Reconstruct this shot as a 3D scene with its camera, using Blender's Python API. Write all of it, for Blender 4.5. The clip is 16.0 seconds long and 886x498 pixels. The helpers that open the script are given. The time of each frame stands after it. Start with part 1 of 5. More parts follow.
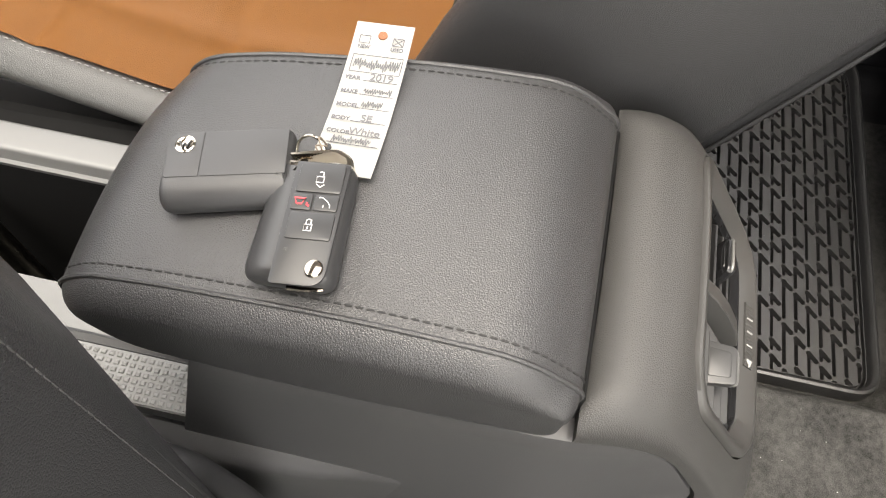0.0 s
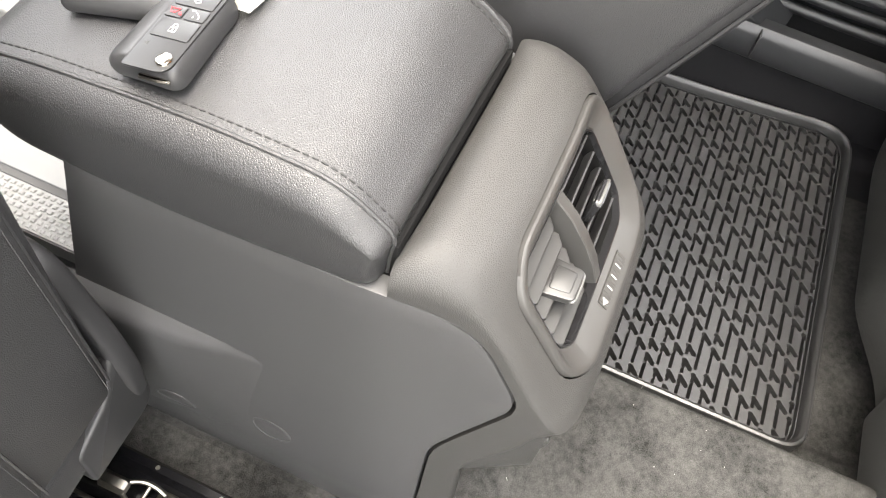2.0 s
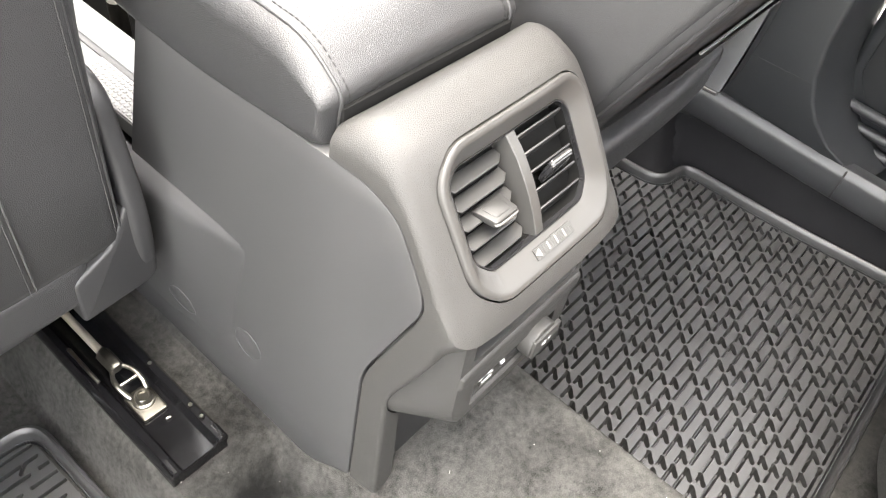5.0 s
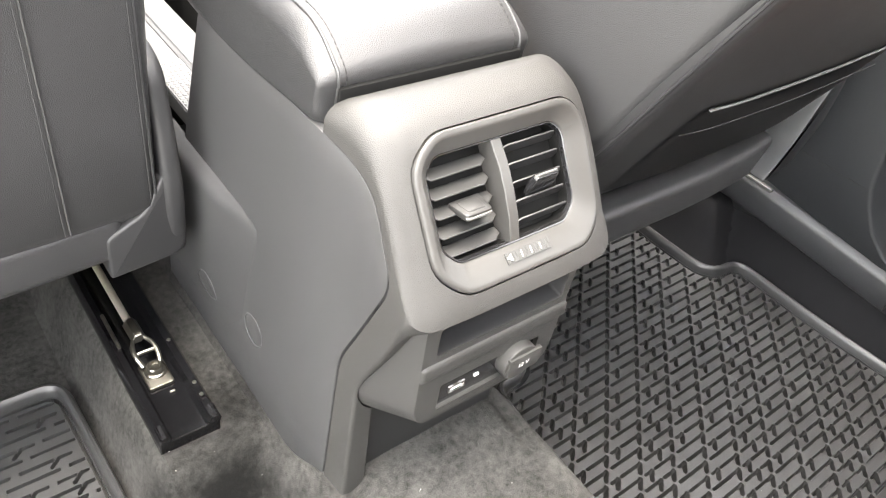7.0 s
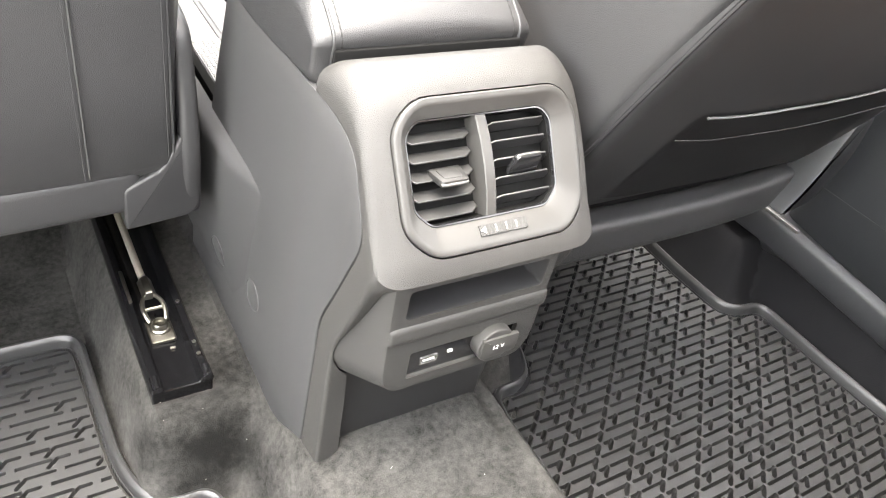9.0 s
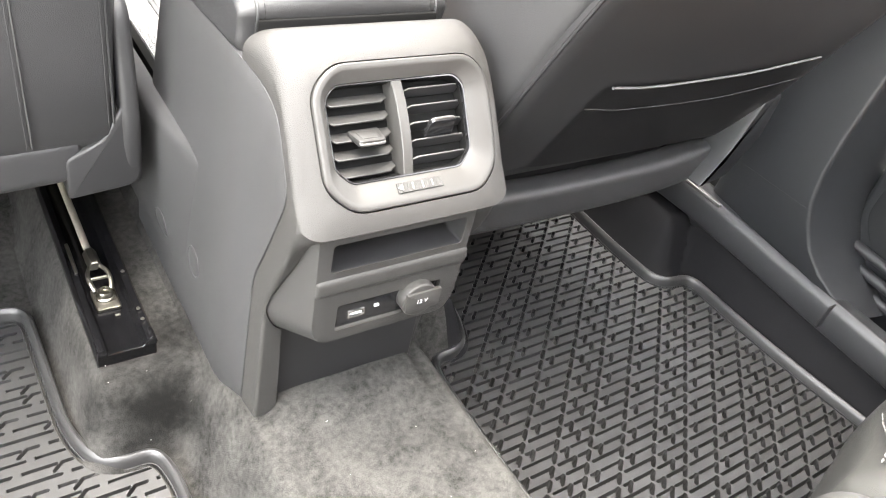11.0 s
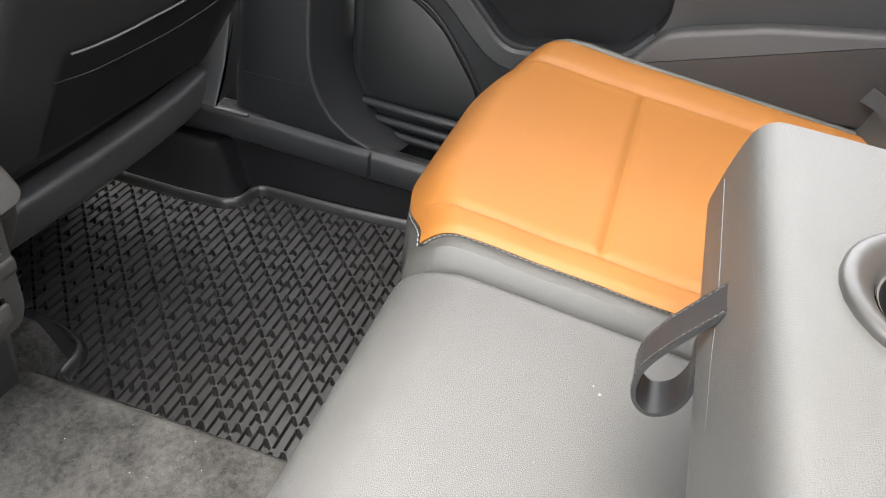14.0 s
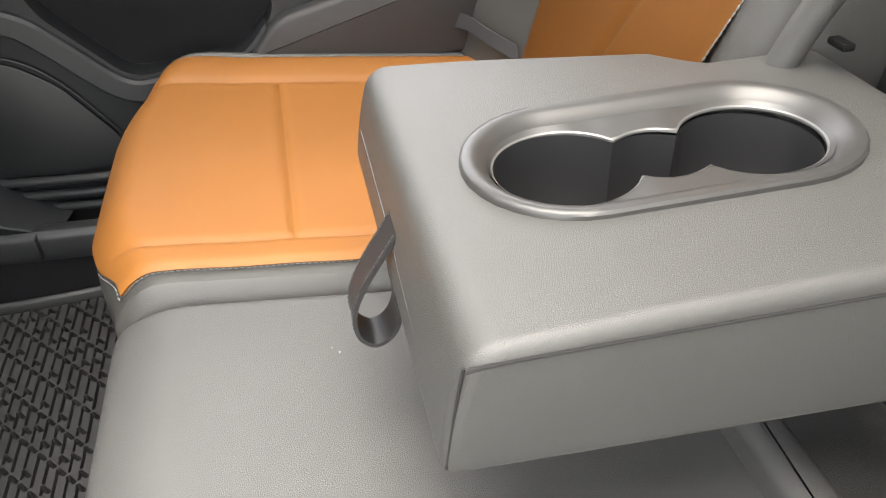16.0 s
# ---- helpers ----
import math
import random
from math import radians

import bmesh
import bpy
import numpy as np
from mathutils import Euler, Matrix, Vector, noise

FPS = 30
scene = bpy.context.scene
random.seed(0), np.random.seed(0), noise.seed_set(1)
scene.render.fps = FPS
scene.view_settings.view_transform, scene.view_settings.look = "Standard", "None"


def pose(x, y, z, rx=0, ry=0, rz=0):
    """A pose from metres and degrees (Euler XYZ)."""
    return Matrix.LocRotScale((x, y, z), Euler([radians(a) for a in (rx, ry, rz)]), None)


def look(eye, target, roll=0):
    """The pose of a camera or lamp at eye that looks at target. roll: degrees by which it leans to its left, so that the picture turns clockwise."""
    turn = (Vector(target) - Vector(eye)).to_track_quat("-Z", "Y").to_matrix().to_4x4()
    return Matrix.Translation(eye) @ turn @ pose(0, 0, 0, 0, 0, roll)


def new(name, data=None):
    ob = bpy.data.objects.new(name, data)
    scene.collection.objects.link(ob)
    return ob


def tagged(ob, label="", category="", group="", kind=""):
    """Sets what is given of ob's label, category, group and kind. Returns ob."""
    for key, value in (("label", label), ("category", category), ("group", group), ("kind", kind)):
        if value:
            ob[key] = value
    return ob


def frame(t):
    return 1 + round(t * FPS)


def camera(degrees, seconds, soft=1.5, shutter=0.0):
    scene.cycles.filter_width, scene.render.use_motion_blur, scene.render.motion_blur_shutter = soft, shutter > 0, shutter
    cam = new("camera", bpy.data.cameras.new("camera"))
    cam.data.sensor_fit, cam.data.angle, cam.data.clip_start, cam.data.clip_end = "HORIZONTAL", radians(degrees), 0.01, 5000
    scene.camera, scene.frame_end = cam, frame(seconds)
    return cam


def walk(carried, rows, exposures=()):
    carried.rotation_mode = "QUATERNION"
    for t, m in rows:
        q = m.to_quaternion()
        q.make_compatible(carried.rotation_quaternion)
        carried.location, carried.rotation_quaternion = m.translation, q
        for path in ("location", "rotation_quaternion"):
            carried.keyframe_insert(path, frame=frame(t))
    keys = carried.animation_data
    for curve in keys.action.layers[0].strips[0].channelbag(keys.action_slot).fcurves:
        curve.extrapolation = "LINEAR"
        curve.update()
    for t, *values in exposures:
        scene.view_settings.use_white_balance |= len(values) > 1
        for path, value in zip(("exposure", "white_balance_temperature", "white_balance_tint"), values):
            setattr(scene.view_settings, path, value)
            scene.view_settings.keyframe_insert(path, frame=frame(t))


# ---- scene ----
cam = camera(61.0, 16.0, 1.1)
PATH = [
    (0, (-0.194, 0.15, 0.767), (0.77, 0.31, -0.978), 3.4),
    (0.5, (-0.204, 0.124, 0.763), (0.782, 0.307, -0.967), 5.1),
    (1, (-0.223, 0.092, 0.762), (0.79, 0.306, -0.949), 6.7),
    (1.5, (-0.241, 0.062, 0.752), (0.802, 0.315, -0.936), 8.2),
    (2, (-0.254, 0.035, 0.74), (0.816, 0.334, -0.922), 9.6),
    (2.5, (-0.268, 0.004, 0.733), (0.827, 0.365, -0.902), 10.4),
    (3, (-0.283, -0.025, 0.729), (0.834, 0.41, -0.872), 10.8),
    (3.2, (-0.289, -0.035, 0.726), (0.834, 0.434, -0.861), 10.8),
    (5.3, (-0.313, -0.149, 0.705), (0.817, 0.682, -0.72), 10.4),
    (5.5, (-0.314, -0.162, 0.702), (0.813, 0.717, -0.698), 10.5),
    (6, (-0.314, -0.183, 0.694), (0.795, 0.774, -0.668), 10.7),
    (6.5, (-0.31, -0.208, 0.692), (0.78, 0.819, -0.634), 10.9),
    (7, (-0.302, -0.234, 0.69), (0.76, 0.852, -0.61), 11.1),
    (7.5, (-0.294, -0.258, 0.686), (0.738, 0.88, -0.593), 11.4),
    (8, (-0.287, -0.28, 0.68), (0.711, 0.9, -0.59), 11.9),
    (8.2, (-0.286, -0.284, 0.675), (0.702, 0.912, -0.587), 12.0),
    (10.3, (-0.268, -0.348, 0.671), (0.681, 0.919, -0.551), 14.1),
    (10.5, (-0.269, -0.352, 0.672), (0.697, 0.897, -0.555), 14.3),
    (11, (-0.277, -0.369, 0.681), (0.759, 0.826, -0.543), 14.2),
    (11.5, (-0.293, -0.388, 0.687), (0.837, 0.73, -0.527), 14.0),
    (12, (-0.302, -0.4, 0.694), (0.926, 0.62, -0.511), 13.8),
    (12.5, (-0.306, -0.411, 0.697), (1.019, 0.485, -0.504), 12.9),
    (13, (-0.3, -0.424, 0.703), (1.115, 0.319, -0.5), 10.9),
    (13.5, (-0.302, -0.44, 0.71), (1.187, 0.132, -0.497), 8.7),
    (14, (-0.305, -0.462, 0.719), (1.243, -0.078, -0.488), 7.0),
    (14.5, (-0.309, -0.484, 0.733), (1.275, -0.285, -0.471), 4.9),
    (15, (-0.325, -0.477, 0.737), (1.275, -0.453, -0.464), 2.9),
    (15.5, (-0.336, -0.482, 0.736), (1.265, -0.613, -0.455), 0.2),
    (16, (-0.348, -0.49, 0.736), (1.228, -0.81, -0.453), -1.7),
]
EXPOSURES = [(0, 3.00, 7500, 10), (1, 3.48, 7300, 10), (2.5, 4.05, 7300, 10), (5.5, 4.53, 7250, 10), (7, 4.56, 7250, 10), (11, 4.78, 7150, 10), (12.5, 4.36, 6950, 10), (13.5, 3.68, 7000, 10), (14.5, 3.25, 7100, 10), (16, 3.08, 7200, 10)]
walk(cam, [(t, look(eye, target, roll)) for t, eye, target, roll in PATH], EXPOSURES)

# ---- light ----
world = bpy.data.worlds.new("sky")
scene.world = world
world.use_nodes = True
wn = world.node_tree
sky = wn.nodes.new("ShaderNodeTexSky")
sky.sky_type = "NISHITA"
sky.sun_disc = False
sky.sun_elevation, sky.sun_rotation = radians(78), radians(-60)
wn.nodes["Background"].inputs[1].default_value = 0.19
overcast = wn.nodes.new("ShaderNodeHueSaturation")
overcast.inputs["Saturation"].default_value = 0.25
wn.links.new(sky.outputs[0], overcast.inputs["Color"])
wn.links.new(overcast.outputs[0], wn.nodes["Background"].inputs[0])
sun = new("sun", bpy.data.lights.new("sun", "SUN"))
sun.data.energy, sun.data.angle, sun.data.color = 0.9, radians(50), (1.0, 0.97, 0.93)
sun.matrix_world = look((-0.7, 0.4, 4.0), (0, 0, 0))


# ---- materials ----
def material(name, colour, rough=0.5, metal=0.0, grain=0.0, grain_size=0.0012, stain=0.15, stain_size=0.12, kind="noise", coat=0.0, sheen=0.0):
    """A surface with a fine relief (grain, in metres of cell) and slow changes of tone."""
    m = bpy.data.materials.new(name)
    m.use_nodes = True
    nt = m.node_tree
    b = nt.nodes["Principled BSDF"]
    b.inputs["Metallic"].default_value = metal
    b.inputs["Coat Weight"].default_value = coat
    if sheen:
        b.inputs["Sheen Weight"].default_value = sheen
        b.inputs["Sheen Roughness"].default_value = 0.5
    co = nt.nodes.new("ShaderNodeTexCoord")
    slow = nt.nodes.new("ShaderNodeTexNoise")
    slow.inputs["Scale"].default_value = 1 / stain_size
    slow.inputs["Detail"].default_value = 6
    nt.links.new(co.outputs["Object"], slow.inputs["Vector"])
    mix = nt.nodes.new("ShaderNodeMix")
    mix.data_type = "RGBA"
    mix.inputs[6].default_value = (*[c * (1 - stain) for c in colour], 1)
    mix.inputs[7].default_value = (*[min(c * (1 + stain), 1) for c in colour], 1)
    nt.links.new(slow.outputs[0], mix.inputs[0])
    nt.links.new(mix.outputs[2], b.inputs["Base Color"])
    ramp = nt.nodes.new("ShaderNodeMapRange")
    ramp.inputs[3].default_value, ramp.inputs[4].default_value = rough - 0.06, rough + 0.06
    nt.links.new(slow.outputs[0], ramp.inputs[0])
    nt.links.new(ramp.outputs[0], b.inputs["Roughness"])
    if grain:
        if kind == "leather":
            tex = nt.nodes.new("ShaderNodeTexVoronoi")
            tex.feature = "DISTANCE_TO_EDGE"
            out = tex.outputs["Distance"]
        else:
            tex = nt.nodes.new("ShaderNodeTexNoise")
            tex.inputs["Detail"].default_value = 4
            out = tex.outputs[0]
        tex.inputs["Scale"].default_value = 1 / grain_size
        nt.links.new(co.outputs["Object"], tex.inputs["Vector"])
        if kind == "leather":
            warp = nt.nodes.new("ShaderNodeMapRange")
            warp.inputs[2].default_value = 0.28
            nt.links.new(out, warp.inputs[0])
            out = warp.outputs[0]
        bump = nt.nodes.new("ShaderNodeBump")
        bump.inputs["Strength"].default_value = grain
        bump.inputs["Distance"].default_value = grain_size * 0.35
        nt.links.new(out, bump.inputs["Height"])
        nt.links.new(bump.outputs[0], b.inputs["Normal"])
    return m


LEATHER = material("grained_black_leather", (0.024, 0.024, 0.025), 0.40, grain=0.38, grain_size=0.0011, kind="leather", stain=0.1)
LEATHER_GREY = material("smooth_grey_leather", (0.048, 0.048, 0.046), 0.40, grain=0.30, grain_size=0.0013, kind="leather", stain=0.08)
# Lighter, glossier copy of LEATHER_GREY, for the more brightly lit bench.
LEATHER_BENCH_LIT = material("lit_bench_leather", (0.062, 0.062, 0.061), 0.37, grain=0.36, grain_size=0.0014, kind="leather", stain=0.08)
ORANGE = material("orange_leather", (0.205, 0.0785, 0.0142), 0.58, grain=0.22, grain_size=0.0013, kind="leather", stain=0.06)
ORANGE.node_tree.nodes["Principled BSDF"].inputs["Specular IOR Level"].default_value = 0.36
PLASTIC = material("grained_grey_plastic", (0.031, 0.0303, 0.0292), 0.52, grain=0.34, grain_size=0.0011, kind="leather", stain=0.08)
PANEL = material("matt_grey_plastic", (0.036, 0.036, 0.037), 0.48, grain=0.4, grain_size=0.0007, stain=0.1)
BEZEL = material("satin_grey_plastic", (0.034, 0.0332, 0.032), 0.46, grain=0.15, grain_size=0.0005, stain=0.05)
for dull in (PLASTIC, BEZEL):
    dull.node_tree.nodes["Principled BSDF"].inputs["Specular IOR Level"].default_value = 0.40
VANE = material("dark_satin_plastic", (0.021, 0.0208, 0.0205), 0.42, grain=0.1, grain_size=0.0005, stain=0.05)
DARK = material("dark_plastic", (0.016, 0.016, 0.017), 0.5, grain=0.3, grain_size=0.0008, stain=0.1)
BLACK = material("matt_black", (0.004, 0.004, 0.004), 0.8, stain=0.1)
BLACK.node_tree.nodes["Principled BSDF"].inputs["Specular IOR Level"].default_value = 0.12
GLOSS = material("gloss_black_plastic", (0.012, 0.012, 0.013), 0.15, stain=0.0)
RUBBER = material("black_rubber", (0.0210, 0.0210, 0.0215), 0.43, grain=0.4, grain_size=0.001, stain=0.2, stain_size=0.08)
RUBBER.node_tree.nodes["Principled BSDF"].inputs["Specular IOR Level"].default_value = 0.75
CHROME = material("chrome", (0.75, 0.74, 0.72), 0.16, metal=1.0, stain=0.03)
STEEL = material("black_painted_steel", (0.004, 0.004, 0.0045), 0.16, stain=0.2)
ZINC = material("zinc_plated_steel", (0.22, 0.21, 0.185), 0.30, metal=1.0, stain=0.35, stain_size=0.01)
SILVER = material("silver_trim", (0.115, 0.115, 0.112), 0.4, metal=0.3, stain=0.05)
SATIN = material("satin_metal_paint", (0.11, 0.11, 0.107), 0.35, metal=0.4, stain=0.03)
WHITE = material("white_print", (0.6, 0.6, 0.58), 0.6, stain=0.02)
PRINT = material("pale_grey_print", (0.28, 0.28, 0.27), 0.6, stain=0.02)
RED = material("red_print", (0.6, 0.05, 0.06), 0.6, stain=0.02)
PAPER = material("white_card", (0.47, 0.47, 0.45), 0.8, grain=0.1, grain_size=0.0008, stain=0.03)
THREAD_DARK = material("dark_thread", (0.03, 0.03, 0.03), 0.7)
THREAD_BLACK = material("black_thread", (0.006, 0.006, 0.006), 0.8)
THREAD_GREY = material("grey_thread", (0.14, 0.137, 0.132), 0.7)
CLOTH = material("roof_lining", (0.30, 0.297, 0.29), 0.9, grain=0.2, grain_size=0.001)
WEB = material("woven_black_webbing", (0.020, 0.020, 0.022), 0.7, grain=0.4, grain_size=0.0012)
CUPRING = material("glossy_grey_surround", (0.031, 0.0305, 0.0298), 0.35, stain=0.05)
CUPWALL = material("smooth_dark_plastic", (0.018, 0.018, 0.019), 0.35, stain=0.1)
THREAD_GREY2 = material("dark_grey_thread", (0.035, 0.035, 0.035), 0.7)
DOORPLASTIC = material("charcoal_plastic", (0.013, 0.0142, 0.016), 0.46, grain=0.4, grain_size=0.0012, stain=0.1)
DOORDARK = material("black_door_plastic", (0.007, 0.0078, 0.009), 0.5, grain=0.4, grain_size=0.0012, stain=0.1)
DOORGREY = material("grey_door_vinyl", (0.024, 0.024, 0.025), 0.5, grain=0.3, grain_size=0.0015, kind="leather", stain=0.1)


def carpet_material():
    """Cut-pile velour: tufts and single fibres, brushed patches, and one darker round spot behind the seat rail."""
    m = material("grey_velour_carpet", (0.05, 0.049, 0.047), 0.95, stain=0.3, stain_size=0.04)
    nt = m.node_tree
    b = nt.nodes["Principled BSDF"]
    co = nt.nodes.new("ShaderNodeTexCoord")

    def layer(size, detail, lo, hi):
        n = nt.nodes.new("ShaderNodeTexNoise")
        n.inputs["Scale"].default_value = 1 / size
        n.inputs["Detail"].default_value = detail
        nt.links.new(co.outputs["Object"], n.inputs["Vector"])
        r = nt.nodes.new("ShaderNodeMapRange")
        r.inputs[1].default_value, r.inputs[2].default_value = lo, hi
        nt.links.new(n.outputs[0], r.inputs[0])
        return r.outputs[0]

    def calc(op, p, q, third=0.0):
        n = nt.nodes.new("ShaderNodeMath")
        n.operation = op
        for i, value in enumerate((p, q, third)):
            if isinstance(value, (int, float)):
                n.inputs[i].default_value = value
            else:
                nt.links.new(value, n.inputs[i])
        return n.outputs[0]

    fibre, tuft, brushed = layer(0.0010, 3, 0.28, 0.72), layer(0.0060, 4, 0.27, 0.73), layer(0.055, 3, 0.30, 0.70)
    total = calc("MULTIPLY_ADD", fibre, 0.28, calc("MULTIPLY_ADD", tuft, 0.27, calc("MULTIPLY", brushed, 0.28)))
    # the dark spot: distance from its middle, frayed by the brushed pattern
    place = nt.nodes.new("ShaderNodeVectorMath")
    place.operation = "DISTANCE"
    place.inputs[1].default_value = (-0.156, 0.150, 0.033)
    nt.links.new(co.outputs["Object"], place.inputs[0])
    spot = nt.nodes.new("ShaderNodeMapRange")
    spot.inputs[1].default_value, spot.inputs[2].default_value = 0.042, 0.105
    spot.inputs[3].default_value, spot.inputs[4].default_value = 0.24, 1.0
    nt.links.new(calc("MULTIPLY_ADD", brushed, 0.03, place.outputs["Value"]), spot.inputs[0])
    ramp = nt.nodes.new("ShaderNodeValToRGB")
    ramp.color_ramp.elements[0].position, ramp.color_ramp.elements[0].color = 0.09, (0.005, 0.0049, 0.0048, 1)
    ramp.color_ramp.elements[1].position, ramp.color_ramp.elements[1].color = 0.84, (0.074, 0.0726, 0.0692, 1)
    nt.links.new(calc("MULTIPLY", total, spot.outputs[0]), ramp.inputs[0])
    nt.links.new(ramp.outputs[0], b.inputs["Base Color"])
    bump = nt.nodes.new("ShaderNodeBump")
    bump.inputs["Strength"].default_value = 0.45
    bump.inputs["Distance"].default_value = 0.0010
    nt.links.new(calc("MULTIPLY_ADD", tuft, 0.3, fibre), bump.inputs["Height"])
    nt.links.new(bump.outputs[0], b.inputs["Normal"])
    return m


CARPET = carpet_material()
ROUGH_BLACK = material("rough_black", (0.010, 0.010, 0.011), 0.9, grain=0.8, grain_size=0.0012, stain=0.3, stain_size=0.03)
for felt in (CARPET, ROUGH_BLACK):
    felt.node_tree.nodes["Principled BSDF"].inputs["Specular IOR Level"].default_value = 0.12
SILLPLASTIC = material("sill_plastic", (0.027, 0.028, 0.030), 0.42, grain=0.3, grain_size=0.0012, stain=0.1)


# ---- mesh tools ----
def thing(name, label, category, at=(0, 0, 0), group="", kind=""):
    ob = new(name)
    ob.location = at
    return tagged(ob, label, category, group, kind)


def part(name, bm, mat, parent=None, label="", smooth=40):
    """Links a bmesh as one mesh object under a thing or a part."""
    bmesh.ops.recalc_face_normals(bm, faces=bm.faces)
    me = bpy.data.meshes.new(name)
    bm.to_mesh(me)
    bm.free()
    if smooth:
        me.polygons.foreach_set("use_smooth", [True] * len(me.polygons))
        me.set_sharp_from_angle(angle=radians(smooth))
    me.materials.append(mat)
    ob = new(name, me)
    if parent:
        base = Vector(parent.location)
        up = parent.parent
        while up:
            base += Vector(up.location)
            up = up.parent
        me.transform(Matrix.Translation(-base))
        ob.parent = parent
    if label:
        ob["label"] = label
    return ob


def rounded(points, seg=5):
    """A polygon from (a, b, radius) corners."""
    out = []
    n = len(points)
    for i, (a, b, *r) in enumerate(points):
        r = r[0] if r else 0
        p = Vector((a, b))
        if r <= 0:
            out.append((a, b))
            continue
        u, w = Vector(points[i - 1][:2]) - p, Vector(points[(i + 1) % n][:2]) - p
        r1 = min(r, u.length * 0.49, w.length * 0.49)
        s, e = p + u.normalized() * r1, p + w.normalized() * r1
        for k in range(seg + 1):
            t = k / seg
            q = s * (1 - t) ** 2 + p * 2 * t * (1 - t) + e * t * t
            out.append((q.x, q.y))
    return out


def inset(poly, d):
    """The polygon moved inwards by d along its vertex normals."""
    n = len(poly)
    area = sum(poly[i - 1][0] * poly[i][1] - poly[i][0] * poly[i - 1][1] for i in range(n))
    sign = 1 if area > 0 else -1
    out = []
    for i in range(n):
        p, a, b = Vector(poly[i]), Vector(poly[i - 1]), Vector(poly[(i + 1) % n])
        e1, e2 = (p - a), (b - p)
        e1 = e1.normalized() if e1.length > 1e-9 else e2.normalized()
        e2 = e2.normalized() if e2.length > 1e-9 else e1
        n1, n2 = Vector((-e1.y, e1.x)), Vector((-e2.y, e2.x))
        m = (n1 + n2)
        m = m.normalized() if m.length > 1e-6 else n1
        m = m / max(0.6, m.dot(n1))
        q = p + sign * d * m
        out.append((q.x, q.y))
    return out


def put3(axis, a, b, c):
    return {"x": (c, a, b), "y": (a, c, b), "z": (a, b, c)}[axis]


def rings(bm, loops, cap=True, closed=True):
    """Skins equal rings of points, with faces at both ends."""
    rows = [[bm.verts.new(p) for p in loop] for loop in loops]
    n = len(rows[0])
    for r0, r1 in zip(rows, rows[1:]):
        for i in range(n if closed else n - 1):
            j = (i + 1) % n
            bm.faces.new((r0[i], r0[j], r1[j], r1[i]))
    if cap:
        bm.faces.new(rows[0][::-1])
        bm.faces.new(rows[-1])
    return rows


def pillow(bm, poly, axis, lo, hi, r=0.002, seg=3):
    """A polygon drawn out along an axis, with edges rounded by r."""
    loops = []
    for k in range(seg + 1):
        t = k / seg * math.pi / 2
        loops.append([put3(axis, a, b, lo + r * (1 - math.cos(t))) for a, b in inset(poly, r * (1 - math.sin(t)))])
    for k in range(seg + 1):
        t = (1 - k / seg) * math.pi / 2
        loops.append([put3(axis, a, b, hi - r * (1 - math.cos(t))) for a, b in inset(poly, r * (1 - math.sin(t)))])
    rings(bm, loops)
    return bm


def block(bm, x0, x1, y0, y1, z0, z1, r=0.002, corner=None, axis="z", seg=2):
    """A box with rounded edges; corner: the radius in the plane across the axis."""
    c = r if corner is None else corner
    lo, hi = {"x": (x0, x1), "y": (y0, y1), "z": (z0, z1)}[axis]
    a0, a1, b0, b1 = {"x": (y0, y1, z0, z1), "y": (x0, x1, z0, z1), "z": (x0, x1, y0, y1)}[axis]
    poly = rounded([(a0, b0, c), (a1, b0, c), (a1, b1, c), (a0, b1, c)])
    return pillow(bm, poly, axis, lo, hi, r, seg)


def tube(bm, pts, r, seg=8, cap=True, flat=1.0):
    """A round bar along points; r: one radius or one for each point."""
    pts = [Vector(p) for p in pts]
    loops = []
    side = None
    for i, p in enumerate(pts):
        d = (pts[min(i + 1, len(pts) - 1)] - pts[max(i - 1, 0)]).normalized()
        if side is None:
            side = d.cross(Vector((0, 0, 1)))
            side = side.normalized() if side.length > 1e-3 else Vector((1, 0, 0))
        side = (side - d * side.dot(d)).normalized()
        up = side.cross(d)
        rr = r[i] if isinstance(r, (list, tuple)) else r
        loops.append([p + side * rr * math.cos(2 * math.pi * k / seg) + up * rr * flat * math.sin(2 * math.pi * k / seg) for k in range(seg)])
    rings(bm, loops, cap)
    return bm


def smooth_path(pts, n=8):
    """A Catmull-Rom line through points."""
    pts = [Vector(p) for p in pts]
    out = []
    for i in range(len(pts) - 1):
        a, b, c, d = pts[max(i - 1, 0)], pts[i], pts[i + 1], pts[min(i + 2, len(pts) - 1)]
        for k in range(n):
            t = k / n
            out.append(0.5 * ((2 * b) + (c - a) * t + (2 * a - 5 * b + 4 * c - d) * t * t + (3 * b - a - 3 * c + d) * t**3))
    out.append(pts[-1])
    return out


def stitches(bm, pts, step=0.0055, length=0.004, r=0.0005):
    """A row of short thread stitches along a line."""
    pts = [Vector(p) for p in pts]
    left = 0.0
    for a, b in zip(pts, pts[1:]):
        d = (b - a).length
        if d < 1e-9:
            continue
        u = (b - a) / d
        s = left
        while s < d:
            p = a + u * s
            tube(bm, [p - u * length / 2, p - u * length * 0.3, p + u * length * 0.3, p + u * length / 2], [r * 0.4, r, r, r * 0.4], 5)
            s += step
        left = s - d
    return bm


def sheet(bm, f, nu, nv):
    """A grid of points f(u, v), u and v from 0 to 1."""
    g = [[bm.verts.new(f(i / nu, j / nv)) for j in range(nv + 1)] for i in range(nu + 1)]
    for i in range(nu):
        for j in range(nv):
            bm.faces.new((g[i][j], g[i + 1][j], g[i + 1][j + 1], g[i][j + 1]))
    return g


